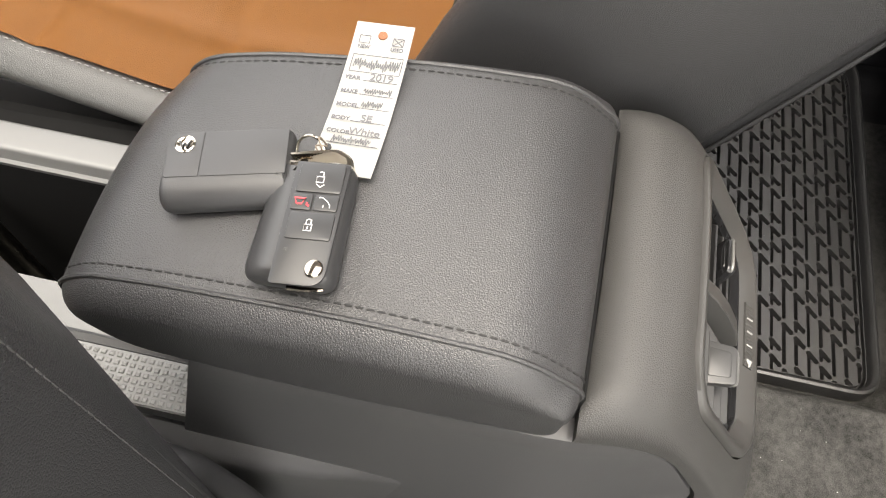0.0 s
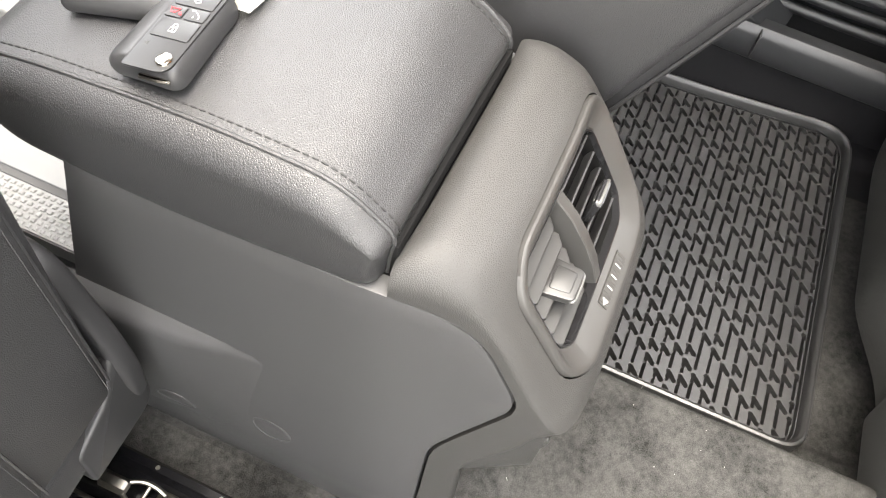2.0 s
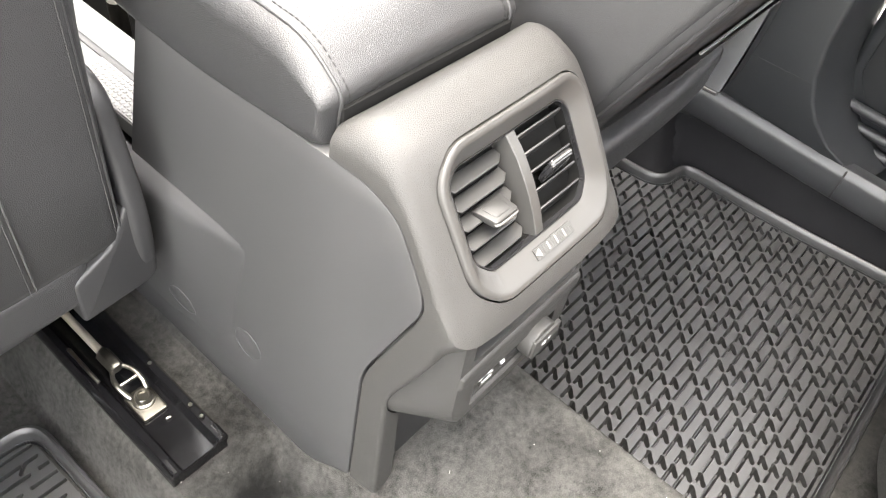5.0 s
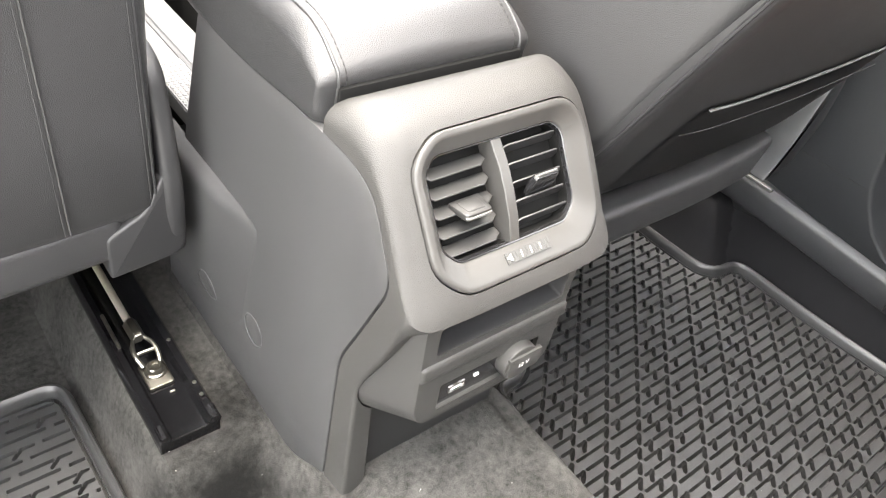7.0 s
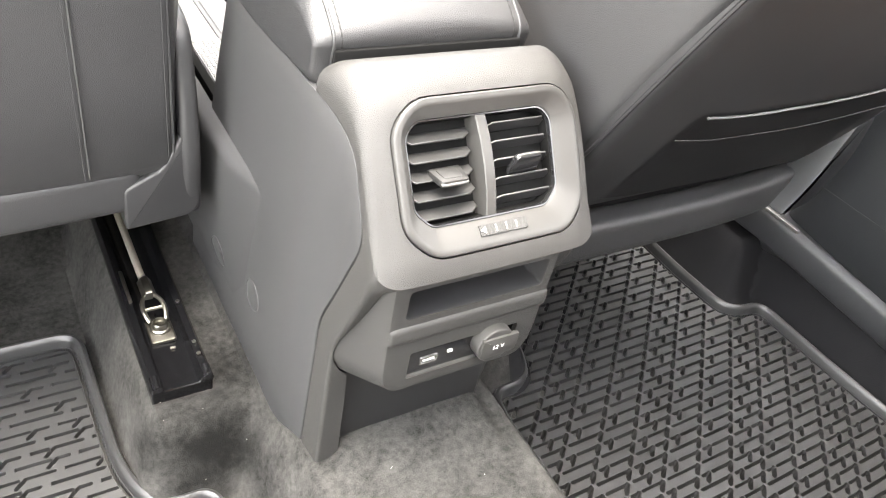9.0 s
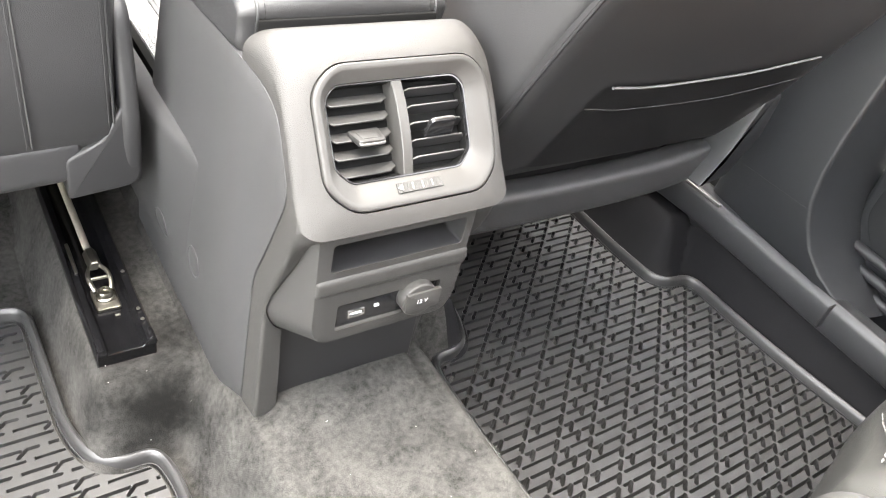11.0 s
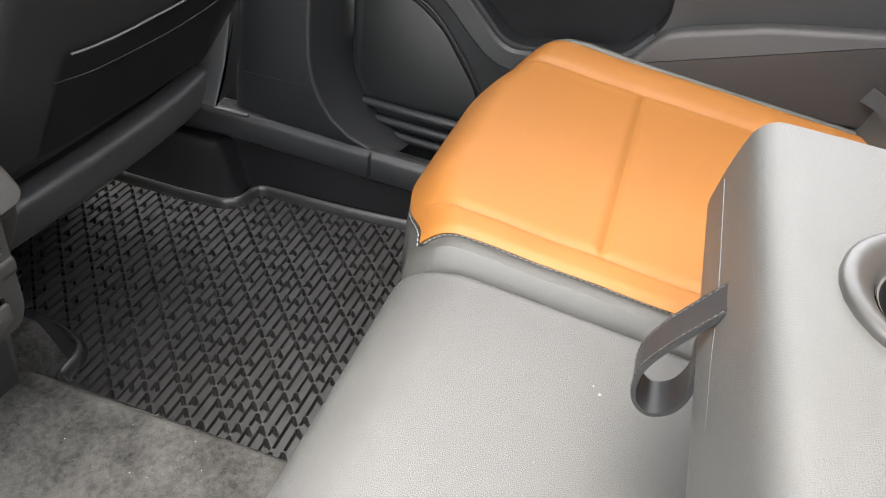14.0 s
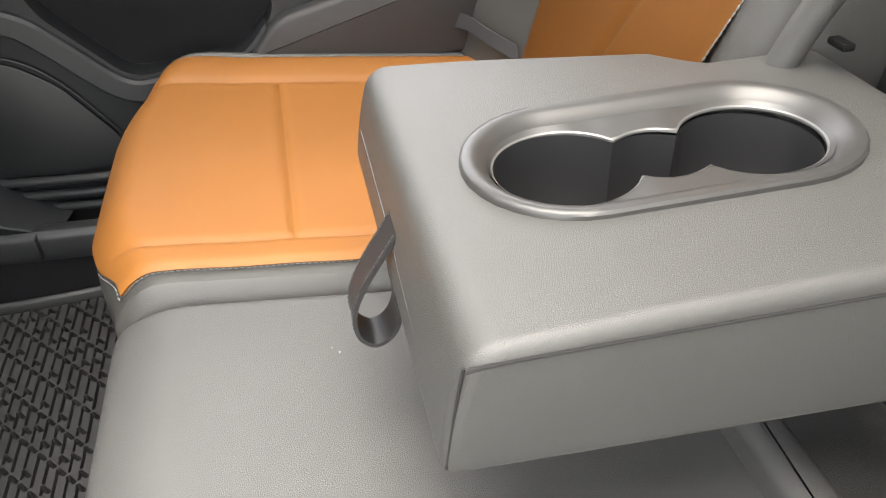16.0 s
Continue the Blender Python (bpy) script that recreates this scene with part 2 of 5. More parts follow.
def step(a, b, x):
    t = min(max((x - a) / (b - a), 0), 1)
    return t * t * (3 - 2 * t)


def carve(ob, bm, tolerant=False):
    """Cuts the shape bm out of a mesh object."""
    me = bpy.data.meshes.new("cut")
    bmesh.ops.recalc_face_normals(bm, faces=bm.faces)
    bm.to_mesh(me)
    bm.free()
    cutter = new("cut", me)
    cutter.parent = ob.parent
    m = ob.modifiers.new("cut", "BOOLEAN")
    m.operation, m.object, m.solver = "DIFFERENCE", cutter, "EXACT"
    m.use_self = m.use_hole_tolerant = tolerant
    for solver in ("EXACT", "FAST"):
        m.solver = solver
        dep = bpy.context.evaluated_depsgraph_get()
        dep.update()
        done = bpy.data.meshes.new_from_object(ob.evaluated_get(dep))
        if len(done.vertices) > 0.5 * len(ob.data.vertices):
            break
    ob.modifiers.remove(m)
    done.polygons.foreach_set("use_smooth", [True] * len(done.polygons))
    done.set_sharp_from_angle(angle=radians(35))
    ob.data = done
    bpy.data.objects.remove(cutter)
    bpy.data.meshes.remove(me)


# ---- setting: floor, tunnel and shell of the car ----
def edge_right(y):
    """Where the carpet turns up to the sill."""
    return 0.640 + 0.012 * step(0.0, -0.25, y)


def carpet_height(x, y):
    a = abs(x)
    tunnel = 0.112 * (1 - step(0.092, 0.150, a))
    seat_step = (0.089 if x < 0 else 0.072) * step(0.095, 0.150, y) * (1 - step(0.200, 0.236, a))
    wall = 0.12 * step(edge_right(y), edge_right(y) + 0.036, a) * (1 - step(0.672, 0.690, a))
    bulge = 0.09 * step(0.115, 0.17, y) * step(0.578, 0.62, a)
    front = 0.05 * step(0.45, 0.7, y)
    tunnel += 0.012 * step(-0.03, 0.045, y) * (1 - step(0.068, 0.084, a))
    nap = 0.0022 * noise.noise((x * 22, y * 22, 0.3)) + 0.0006 * noise.noise((x * 160, y * 160, 0.7))
    under_mat = 0.013 * step(0.165, 0.185, a) * (1 - step(0.615, 0.632, a)) * (1 - step(0.06, 0.09, y))
    return max(tunnel, seat_step, wall, bulge, front) - 0.007 - under_mat + nap


floor = thing("floor", "grey velour carpet over the tunnel and footwells", "carpet", kind="structure")
bm = bmesh.new()
sheet(bm, lambda u, v: (x := -0.80 + 1.6 * u, y := -0.75 + 1.85 * v, carpet_height(x, y)), 320, 370)
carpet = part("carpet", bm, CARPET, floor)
# Faces towards the door and in the passenger's footwell get the darker tone.
carpet.data.materials.append(ROUGH_BLACK)
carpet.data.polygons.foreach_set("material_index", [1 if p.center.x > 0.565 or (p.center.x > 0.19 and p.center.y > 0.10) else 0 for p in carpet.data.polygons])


# ---- rubber mats ----
def mat_outline(s):
    pts = [(0.150, -0.272, 0.035), (0.152, 0.075, 0.02), (0.162, 0.114, 0.02), (0.212, 0.114, 0.025), (0.232, 0.165, 0.03), (0.238, 0.36, 0.03),
           (0.575, 0.36, 0.03), (0.572, 0.20, 0.03), (0.578, 0.112, 0.03), (0.641, 0.108, 0.03), (0.641, -0.05, 0.1), (0.662, -0.272, 0.060)]
    return [(s * x, y) for x, y in rounded(pts, 6)]


def inside(px, py, poly):
    hit = np.zeros(px.shape, bool)
    for (x0, y0), (x1, y1) in zip(poly, poly[1:] + poly[:1]):
        if y0 != y1:
            hit ^= ((y0 > py) != (y1 > py)) & (px < (x1 - x0) * (py - y0) / (y1 - y0) + x0)
    return hit


def grooves(X, Y, s):
    """Depth of the moulded grooves: slanting columns of strokes, each stroke ending in a short slanting hook.

    Every third cell between two columns is split on each row, the others on every second row."""
    depth = np.zeros(X.shape)
    pitch, shear, period = 0.0135, 0.0145, 0.0560
    hx, hy = -0.0086, -0.0078
    rows = np.floor((Y + 0.038) / pitch)
    for dr in (0, 1):
        row = rows + dr
        along = X - 0.424 - row * shear
        cell = np.floor(along / period)
        q = along - cell * period
        dy = Y + 0.038 - row * pitch
        even, double = np.mod(row, 2) == 0, np.mod(cell, 3) == 0
        split = np.where(double, np.where(even, 0.0195, 0.0340), np.where(even, -1.0, 0.0195))
        first = np.where(split > 0, split, period)
        pieces = ((np.full(X.shape, 0.0092), first), (np.where(split > 0, split + 0.0060, 0.0092), np.full(X.shape, period)))
        for start, end in pieces:
            if s < 0:
                start, end = period - end, period - start
            d = np.hypot(np.maximum(np.maximum(start - q, q - end), 0), dy)
            depth = np.maximum(depth, np.clip((0.00165 - d) / 0.0005, 0, 1))
            corner = end if s > 0 else start
            for wrap in (0, period):
                u = q + wrap - corner
                t = np.clip((u * hx + dy * hy) / (hx * hx + hy * hy), 0, 1)
                d = np.hypot(u - hx * t, dy - hy * t)
                if wrap and s > 0:
                    d = np.where(end >= period - 1e-6, d, 1)
                elif wrap:
                    continue
                depth = np.maximum(depth, np.clip(((0.0026 if s > 0 else 0.0018) - d) / 0.0006, 0, 1))
    return depth


def rubber_mat(s, label, x0, x1, y0, y1):
    mat = thing("rubber_floor_mat", label, "floor mat", (s * 0.4, 0, -0.006), "rear rubber mats")
    out = mat_outline(s)
    d = 0.0007
    xs, ys = np.arange(x0, x1, d), np.arange(y0, y1, d)
    X, Y = np.meshgrid(xs, ys, indexing="ij")
    border = inset(out, 0.0155)
    flat = ~inside(X, Y, border)
    cutting = np.where(flat, 0, grooves(X, Y, s))
    keep = inside(X, Y, inset(out, 0.004))
    Z = -0.0150 * cutting - 0.0090 * (flat & inside(X, Y, inset(out, 0.011)) & ~inside(X, Y, inset(out, 0.014)))
    nx, ny = X.shape
    index = np.arange(nx * ny).reshape(nx, ny)
    ok = keep[:-1, :-1] & keep[1:, :-1] & keep[1:, 1:] & keep[:-1, 1:]
    quads = np.stack([index[:-1, :-1][ok], index[1:, :-1][ok], index[1:, 1:][ok], index[:-1, 1:][ok]], -1)
    used = np.unique(quads)
    remap = np.zeros(nx * ny, int)
    remap[used] = np.arange(len(used))
    co = np.stack([X.ravel() - s * 0.4, Y.ravel(), Z.ravel() + 0.006], -1)[used]
    me = bpy.data.meshes.new("ribbed_sheet")
    me.vertices.add(len(used))
    me.vertices.foreach_set("co", co.astype(np.float32).ravel())
    me.loops.add(quads.size)
    me.loops.foreach_set("vertex_index", remap[quads].ravel().astype(np.int32))
    me.polygons.add(len(quads))
    me.polygons.foreach_set("loop_start", np.arange(0, quads.size, 4, dtype=np.int32))
    me.update(calc_edges=True)
    me.polygons.foreach_set("use_smooth", [True] * len(me.polygons))
    me.set_sharp_from_angle(angle=radians(35))
    me.materials.append(RUBBER)
    ob = new("ribbed_sheet", me)
    ob.parent = mat
    bm = bmesh.new()
    loops = []
    for dd, z in ((0.0, -0.006), (0.0, 0.009), (0.0015, 0.013), (0.0045, 0.014), (0.0075, 0.012), (0.009, 0.008), (0.010, -0.001)):
        loops.append([(x, y, z) for x, y in inset(out, dd)])
    rings(bm, loops, cap=False)
    part("rim", bm, RUBBER, mat)
    return mat


rubber_mat(1, "black ribbed rubber mat in the rear footwell", 0.148, 0.69, -0.276, 0.362)
rubber_mat(-1, "black ribbed rubber mat beside the seat rail", -0.42, -0.15, -0.1, 0.362)

# ---- centre console ----
console = thing("centre_console", "dark grey plastic centre console with a padded leather lid", "console", (0, 0.3, 0.1))


def flare(bm):
    """The console is narrower at its rear, widens downwards and draws in at the passenger's foot."""
    for v in bm.verts:
        waist = 1 - 0.10 * step(0.118, 0.05, v.co.y) * (v.co.x < 0)
        if v.co.x < 0 or v.co.z > 0.30 or v.co.y > 0.12:
            v.co.x *= waist * (1 + max(0, 0.43 - v.co.z) * 0.36)
        else:
            v.co.x *= waist * (1.0468 - max(0, 0.30 - v.co.z) * 1.3 * step(0.12, 0.08, v.co.y))
    return bm


# the joint between the body and the rear shell, seen from the side
JOINT = [(0.1030, 0.4325), (0.080, 0.4280, 0.02), (0.053, 0.413, 0.03), (0.0235, 0.362, 0.016), (0.066, 0.256, 0.016), (0.068, 0.09)]
bm = bmesh.new()
side = rounded([(0.1065, 0.4325)] + [(y + 0.0024, z) + tuple(r) for y, z, *r in JOINT[1:]] + [(0.95, 0.05), (0.95, 0.088), (0.382, 0.088), (0.382, 0.270), (0.330, 0.272, 0.004), (0.284, 0.4325)])
pillow(bm, side, "x", -0.0938, 0.0938, 0.0009, 2)
for cut in (0.05, 0.07, 0.09, 0.105, 0.12, 0.135, 0.15, 0.165, 0.18, 0.24):
    bmesh.ops.bisect_plane(bm, geom=bm.verts[:] + bm.edges[:] + bm.faces[:], plane_co=(0, cut, 0), plane_no=(0, 1, 0))
for cut in (0.14, 0.19, 0.23, 0.26, 0.29, 0.32, 0.35, 0.38, 0.41):
    bmesh.ops.bisect_plane(bm, geom=bm.verts[:] + bm.edges[:] + bm.faces[:], plane_co=(0, 0, cut), plane_no=(0, 0, 1))
part("body", flare(bm), PANEL, console)
for s in (-1, 1):
    bm = bmesh.new()
    lip = [[(s * (0.0962 + w), y, z) for w, z in ((0, 0.2995), (0.0095 * k, 0.2945), (0.0130 * k, 0.2905), (0.014 * k, 0.283), (0.014 * k, 0.17), (0.004, 0.10), (0, 0.10))] for y, k in ((0.165, 0.0), (0.20, 0.33), (0.24, 0.85), (0.30, 1.14), (0.9, 1.24))]
    rings(bm, lip)
    part("side_skirt", bm, PANEL, console)

# rear shell with the outlet face
FACE = Matrix.Translation((0, 0.024, 0.404)) @ Matrix(((1, 0, 0, 0), (0, 0.555, -0.832, 0), (0, 0.832, 0.555, 0), (0, 0, 0, 1)))
bm = bmesh.new()
OUTER = [(0.0405, 0.09), (0.0445, 0.245, 0.016), (0.0060, 0.3330, 0.008), (-0.0112, 0.3462, 0.004), (-0.0082, 0.3557, 0.005), (0.0573, 0.4539, 0.014), (0.086, 0.4625, 0.02), (0.1032, 0.4530, 0.006)]
outer_line, inner_line = rounded([(0.0405, 0.05)] + OUTER + [(0.1042, 0.44)], 8)[1:-1], rounded(JOINT, 8)
inner_line = inner_line[::-1]


def along(line, marks, n):
    """n points in each stretch of a line between the points nearest to the marks."""
    ends = [min(range(len(line)), key=lambda k: (line[k][0] - a) ** 2 + (line[k][1] - b) ** 2) for a, b in marks]
    out = []
    for a, b in zip(ends, ends[1:]):
        pts = [Vector(q) for q in line[a:b + 1]]
        reach = [0.0]
        for q0, q1 in zip(pts, pts[1:]):
            reach.append(reach[-1] + (q1 - q0).length)
        for k in range(n):
            want = reach[-1] * k / n
            m = max(1, next(m for m in range(len(reach)) if reach[m] >= want - 1e-9))
            out.append(pts[m - 1].lerp(pts[m], (want - reach[m - 1]) / max(reach[m] - reach[m - 1], 1e-9)))
    return out + [Vector(line[ends[-1]])]


outside = along(outer_line, ((0.0405, 0.09), (0.0445, 0.245), (-0.0112, 0.3470), (0.0573, 0.4539), (0.1032, 0.4530)), 12)
inside_line = along(inner_line, ((0.068, 0.09), (0.066, 0.256), (0.0235, 0.362), (0.062, 0.420), (0.1030, 0.4325)), 12)


def recede(x):
    """How far the bowed outlet face falls back away from its middle."""
    return 0.004 * min((abs(x) / 0.075) ** 4, 1.5)


def shell_ring(o, n, left=-0.0940, right=0.0945):
    """One section of the shell, from the joint on one side round the outside to the joint on the other."""
    d = n - o
    length = d.length
    d = d / length
    r = min(0.004 + 0.019 * step(0.315, 0.362, o.y), 0.72 * length)
    half = []
    for k in range(10):
        t = k / 9 * math.pi / 2
        half.append((r * (1 - math.sin(t)), r * (1 - math.cos(t))))
    pts = [(left, n)] + [(left + a, o + d * b) for b, a in half] + [(x, o) for x in np.linspace(left + r, right - r, 15)[1:-1]]
    pts += [(right - a, o + d * b) for b, a in half[::-1]] + [(right, n)]
    out = []
    for x, q in pts:
        k = recede(x) * step(0.29, 0.36, q.y) * (1 - 0.6 * step(0.05, 0.11, q.x)) * max(0.0, 1 - (q - o).length / max(r, 1e-6))
        out.append((x, q.x + 0.832 * k, q.y - 0.555 * k))
    return out


rings(bm, [shell_ring(o, n) for o, n in zip(outside, inside_line)])
rear_shell = part("rear_shell", flare(bm), PLASTIC, console, "grained plastic shell round the air outlet")


def cut_corners(x0, x1, y0, y1, lower, upper, r):
    """A box outline with cut-off corners and finely divided edges."""
    arcs = rounded([(x0 + lower, y0, r), (x1 - lower, y0, r), (x1, y0 + lower, r), (x1, y1 - upper, r), (x1 - upper, y1, r), (x0 + upper, y1, r), (x0, y1 - upper, r), (x0, y0 + lower, r)], 4)
    out = []
    for i, p in enumerate(arcs):
        out.append(p)
        if i % 5 == 4:
            q = arcs[(i + 1) % len(arcs)]
            out += [tuple(Vector(p).lerp(Vector(q), k / 8)) for k in range(1, 8)]
    return out


def bowed(bm):
    for v in bm.verts:
        v.co.z -= recede(v.co.x)
    return bm


vent_poly = cut_corners(-0.0555, 0.0615, -0.0295, 0.0395, 0.0115, 0.0085, 0.005)
bez_poly = cut_corners(-0.0665, 0.0845, -0.0505, 0.0540, 0.019, 0.017, 0.011)
bm = bmesh.new()
pillow(bm, inset(bez_poly, -0.0011), "z", -0.024, 0.03, 0.0005, 1)
bm.transform(Matrix.Translation((0, -0.3, -0.1)) @ FACE)
carve(rear_shell, bm, True)
# opening for the socket module, with a narrow gap round it
m0 = rounded([(-0.060, 0.226, 0.012), (0.060, 0.226, 0.012), (0.069, 0.243, 0.012), (0.071, 0.3440, 0.002), (-0.071, 0.3440, 0.002), (-0.069, 0.243, 0.012)])
m1 = rounded([(-0.076, 0.208, 0.016), (0.076, 0.208, 0.016), (0.089, 0.232, 0.016), (0.080, 0.3440, 0.002), (-0.080, 0.3440, 0.002), (-0.089, 0.232, 0.016)])
bm = bmesh.new()
rings(bm, [[(a, y, b) for a, b in inset(m, -0.0016)] for m, y in ((m0, -0.004), (m0, 0.004), (m1, 0.046), (m1, 0.0500))])
bm.transform(Matrix.Translation((0, -0.3, -0.1)))
carve(rear_shell, bm, True)
bm = bmesh.new()
block(bm, -0.0735, 0.12, 0.02, 0.0525, 0.06, 0.225, 0.002)
bm.transform(Matrix.Translation((0, -0.3, -0.1)))
carve(rear_shell, bm, True)
bm = bmesh.new()
block(bm, -0.080, 0.076, 0.0505, 0.07, 0.085, 0.345, 0.002)
part("back_plate", bm, DARK, console)
# Black block added to give the slot its shaded depth.
bm = bmesh.new()
block(bm, -0.0620, 0.0660, 0.0452, 0.0502, 0.2990, 0.3360, 0.001)
part("slot_shade", bm, BLACK, console, "black block for the shade in the open storage slot")

# bezel, vanes and knobs of the outlet
def on_face(name, bm, mat, label="", smooth=40, parent=None):
    bm.transform(FACE)
    return part(name, bm, mat, parent or console, label, smooth)


bm = bmesh.new()
loops = [[(a, b, -0.010) for a, b in bez_poly], [(a, b, 0.0004) for a, b in bez_poly], [(a, b, 0.0014) for a, b in inset(bez_poly, 0.0009)],
         [(a, b, 0.0016) for a, b in inset(bez_poly, 0.0025)], [(a, b, 0.0013) for a, b in inset(bez_poly, 0.0046)], [(a, b, 0.0007) for a, b in inset(bez_poly, 0.0056)]]
mid = [tuple(Vector(p).lerp(Vector(q), 0.88)) for p, q in zip(inset(bez_poly, 0.0056), vent_poly)]
loops += [[(a, b, -0.0040) for a, b in mid], [(a, b, -0.0050) for a, b in inset(vent_poly, -0.0012)], [(a, b, -0.0062) for a, b in vent_poly], [(a, b, -0.0085) for a, b in vent_poly]]
rings(bm, loops, cap=False)
on_face("bezel", bowed(bm), BEZEL, "satin grey plastic bezel")
bm = bmesh.new()
rings(bm, [[(a, b, -0.0055) for a, b in inset(vent_poly, -0.0012)], [(a, b, -0.0045) for a, b in inset(vent_poly, -0.0006)], [(a, b, -0.0046) for a, b in inset(vent_poly, 0.0004)], [(a, b, -0.011) for a, b in inset(vent_poly, 0.0008)]], cap=False)
on_face("vent_frame", bowed(bm), GLOSS, "thin gloss black frame round the vanes")
bm = bmesh.new()
rings(bm, [[(a, b, -0.0100) for a, b in inset(vent_poly, -0.0004)], [(a, b, -0.0098) for a, b in inset(vent_poly, 0.0010)], [(a, b, -0.0180) for a, b in inset(vent_poly, 0.002)], [(a, b, -0.0184) for a, b in inset(vent_poly, 0.02)]], cap=False)
on_face("duct", bm, BLACK, "black duct wall behind the vanes")
bm = bmesh.new()
pillow(bm, inset(vent_poly, -0.001), "z", -0.0210, -0.0186, 0.0005, 1)
on_face("duct_back", bm, BLACK)


def vane(x0, x1, v, tilt, inner):
    """One blade: a thin plate whose front edge is cut back at both ends (inner: the end at the bar)."""
    bm = bmesh.new()
    d = 0.0105
    left, right = (0.0030, 0.0065) if inner > 0 else (0.0065, 0.0030)
    plan = [(x0, -d), (x0, -0.0045), (x0 + left, 0), (x1 - right, 0), (x1, -0.0045), (x1, -d)]
    pillow(bm, plan, "y", -0.0008, 0.0008, 0.0004, 1)
    bm.transform(Matrix.Translation((0.002, v, -0.0080)) @ Matrix.Rotation(radians(tilt), 4, "X"))
    return bm


for i in range(5):
    v = 0.0262 - i * 0.0126
    on_face("vane", vane(-0.0555, -0.0060, v - 0.001, 38, 1), VANE)
    # Same blades in a darker plastic, for the shade on their faces.
    on_face("vane", vane(0.0060, 0.0575, v + 0.0065, -34, -1), DARK)
bm = bmesh.new()
bar = [[(x, v, w) for x, w in ((-0.0048, -0.02), (-0.0042, lift), (-0.0036, lift + 0.0006), (0.0036, lift + 0.0006), (0.0042, lift), (0.0048, -0.02))] for v, lift in ((-0.0290, -0.0052), (-0.013, -0.0018), (0.005, -0.0008), (0.023, -0.0018), (0.0390, -0.0052))]
rings(bm, bar)
bm.transform(Matrix.Translation((0.0025, 0, 0)))
on_face("centre_bar", bm, BEZEL)
for x, v, tilt, shade in ((-0.0265, 0.0, 30, VANE), (0.0355, 0.004, -42, GLOSS)):
    lie = Matrix.Translation((x, v, -0.0035)) @ Matrix.Rotation(radians(tilt), 4, "X")
    bm = bmesh.new()
    pillow(bm, rounded([(-0.0125, -0.012, 0.002), (0.0125, -0.012, 0.002), (0.0105, 0.0062, 0.003), (-0.0105, 0.0062, 0.003)]), "y", -0.0024, 0.0026, 0.0010, 2)
    pillow(bm, rounded([(-0.0080, -0.009, 0.002), (0.0080, -0.009, 0.002), (0.0072, 0.0030, 0.002), (-0.0072, 0.0030, 0.002)]), "y", 0.0020, 0.0032, 0.0006, 2)
    bm.transform(lie)
    knob = on_face("slide_knob", bm, shade)
    bm = bmesh.new()
    tube(bm, smooth_path([(-0.0098, 0.0, 0.0040), (-0.0085, 0.0, 0.0062), (0.0, 0.0, 0.0066), (0.0085, 0.0, 0.0062), (0.0098, 0.0, 0.0040)], 5), 0.0010, 8)
    bm.transform(lie)
    on_face("bright_edge", bm, SATIN, "bright satin edge of the knob", parent=knob)
WHEEL = Matrix.Translation((0.0090, -0.0385, -0.0026)) @ Matrix.Rotation(radians(-19), 4, "X") @ Matrix.Translation((0, 0.0365, 0)) @ Matrix.Diagonal((1.2, 1.0, 1, 1))
bm = bmesh.new()
comb = [(-0.0165, -0.002), (0.0165, -0.002), (0.0165, 0.0021)]
for k in range(15, -1, -1):
    x = -0.0155 + k * 0.00205
    comb += [(x + 0.0012, 0.0021), (x + 0.0010, 0.0025), (x + 0.0002, 0.0025), (x, 0.0021)]
comb += [(-0.0165, 0.0021)]
rings(bm, [[(x, v, w) for x, w in comb] for v in (-0.0403, -0.0327)])
bm.transform(WHEEL)
wheel = on_face("thumbwheel", bm, BEZEL)
bm = bmesh.new()
for x in (-0.0060, 0.0010, 0.0080):
    block(bm, x, x + 0.0007, -0.0390, -0.0340, 0.0022, 0.0029, 0.0001)
pillow(bm, [(-0.0165, -0.0365), (-0.0130, -0.0340), (-0.0130, -0.0390)], "z", 0.0022, 0.0031, 0.0001, 1)
bm.transform(WHEEL)
on_face("marks", bm, PRINT, "white position marks", parent=wheel)

# socket module under the outlet
bm = bmesh.new()
rings(bm, [[(a, 0.0015, b) for a, b in inset(m0, 0.0025)], [(a, 0.002, b) for a, b in inset(m0, 0.001)], [(a, 0.004, b) for a, b in m0], [(a, 0.046, b) for a, b in m1], [(a, 0.056, b) for a, b in m1]])
module = part("socket_module", bm, PLASTIC, console)
bm = bmesh.new()
block(bm, -0.058, 0.062, -0.02, 0.045, 0.3040, 0.3310, 0.003)
bm.transform(Matrix.Translation((0, -0.3, -0.1)))
carve(module, bm)
bm = bmesh.new()
block(bm, -0.0475, 0.050, -0.02, 0.0055, 0.2385, 0.2665, 0.002)
bm.transform(Matrix.Translation((0, -0.3, -0.1)))
carve(module, bm)
# The liner's dark tone carries the shade inside the tray.
bm = bmesh.new()
liner = [[(a, y, b) for a, b in rounded([(-0.0578 + d, 0.3043 + d, 0.003), (0.0618 - d, 0.3043 + d, 0.003), (0.0618 - d, 0.3307 - d, 0.003), (-0.0578 + d, 0.3307 - d, 0.003)])] for y, d in ((0.0030, 0), (0.040, 0.001), (0.043, 0.004))]
rows = rings(bm, liner, cap=False)
bm.faces.new(rows[-1])
part("tray_liner", bm, DARK, module, "smooth dark lining of the open tray")
bm = bmesh.new()
ledge = rounded([(0.006, 0.3000), (-0.0010, 0.2960, 0.003), (-0.0014, 0.2835, 0.004), (0.006, 0.2750)])
pillow(bm, ledge, "x", -0.0690, 0.0705, 0.003, 3)
part("ledge", bm, PLASTIC, module)
bm = bmesh.new()
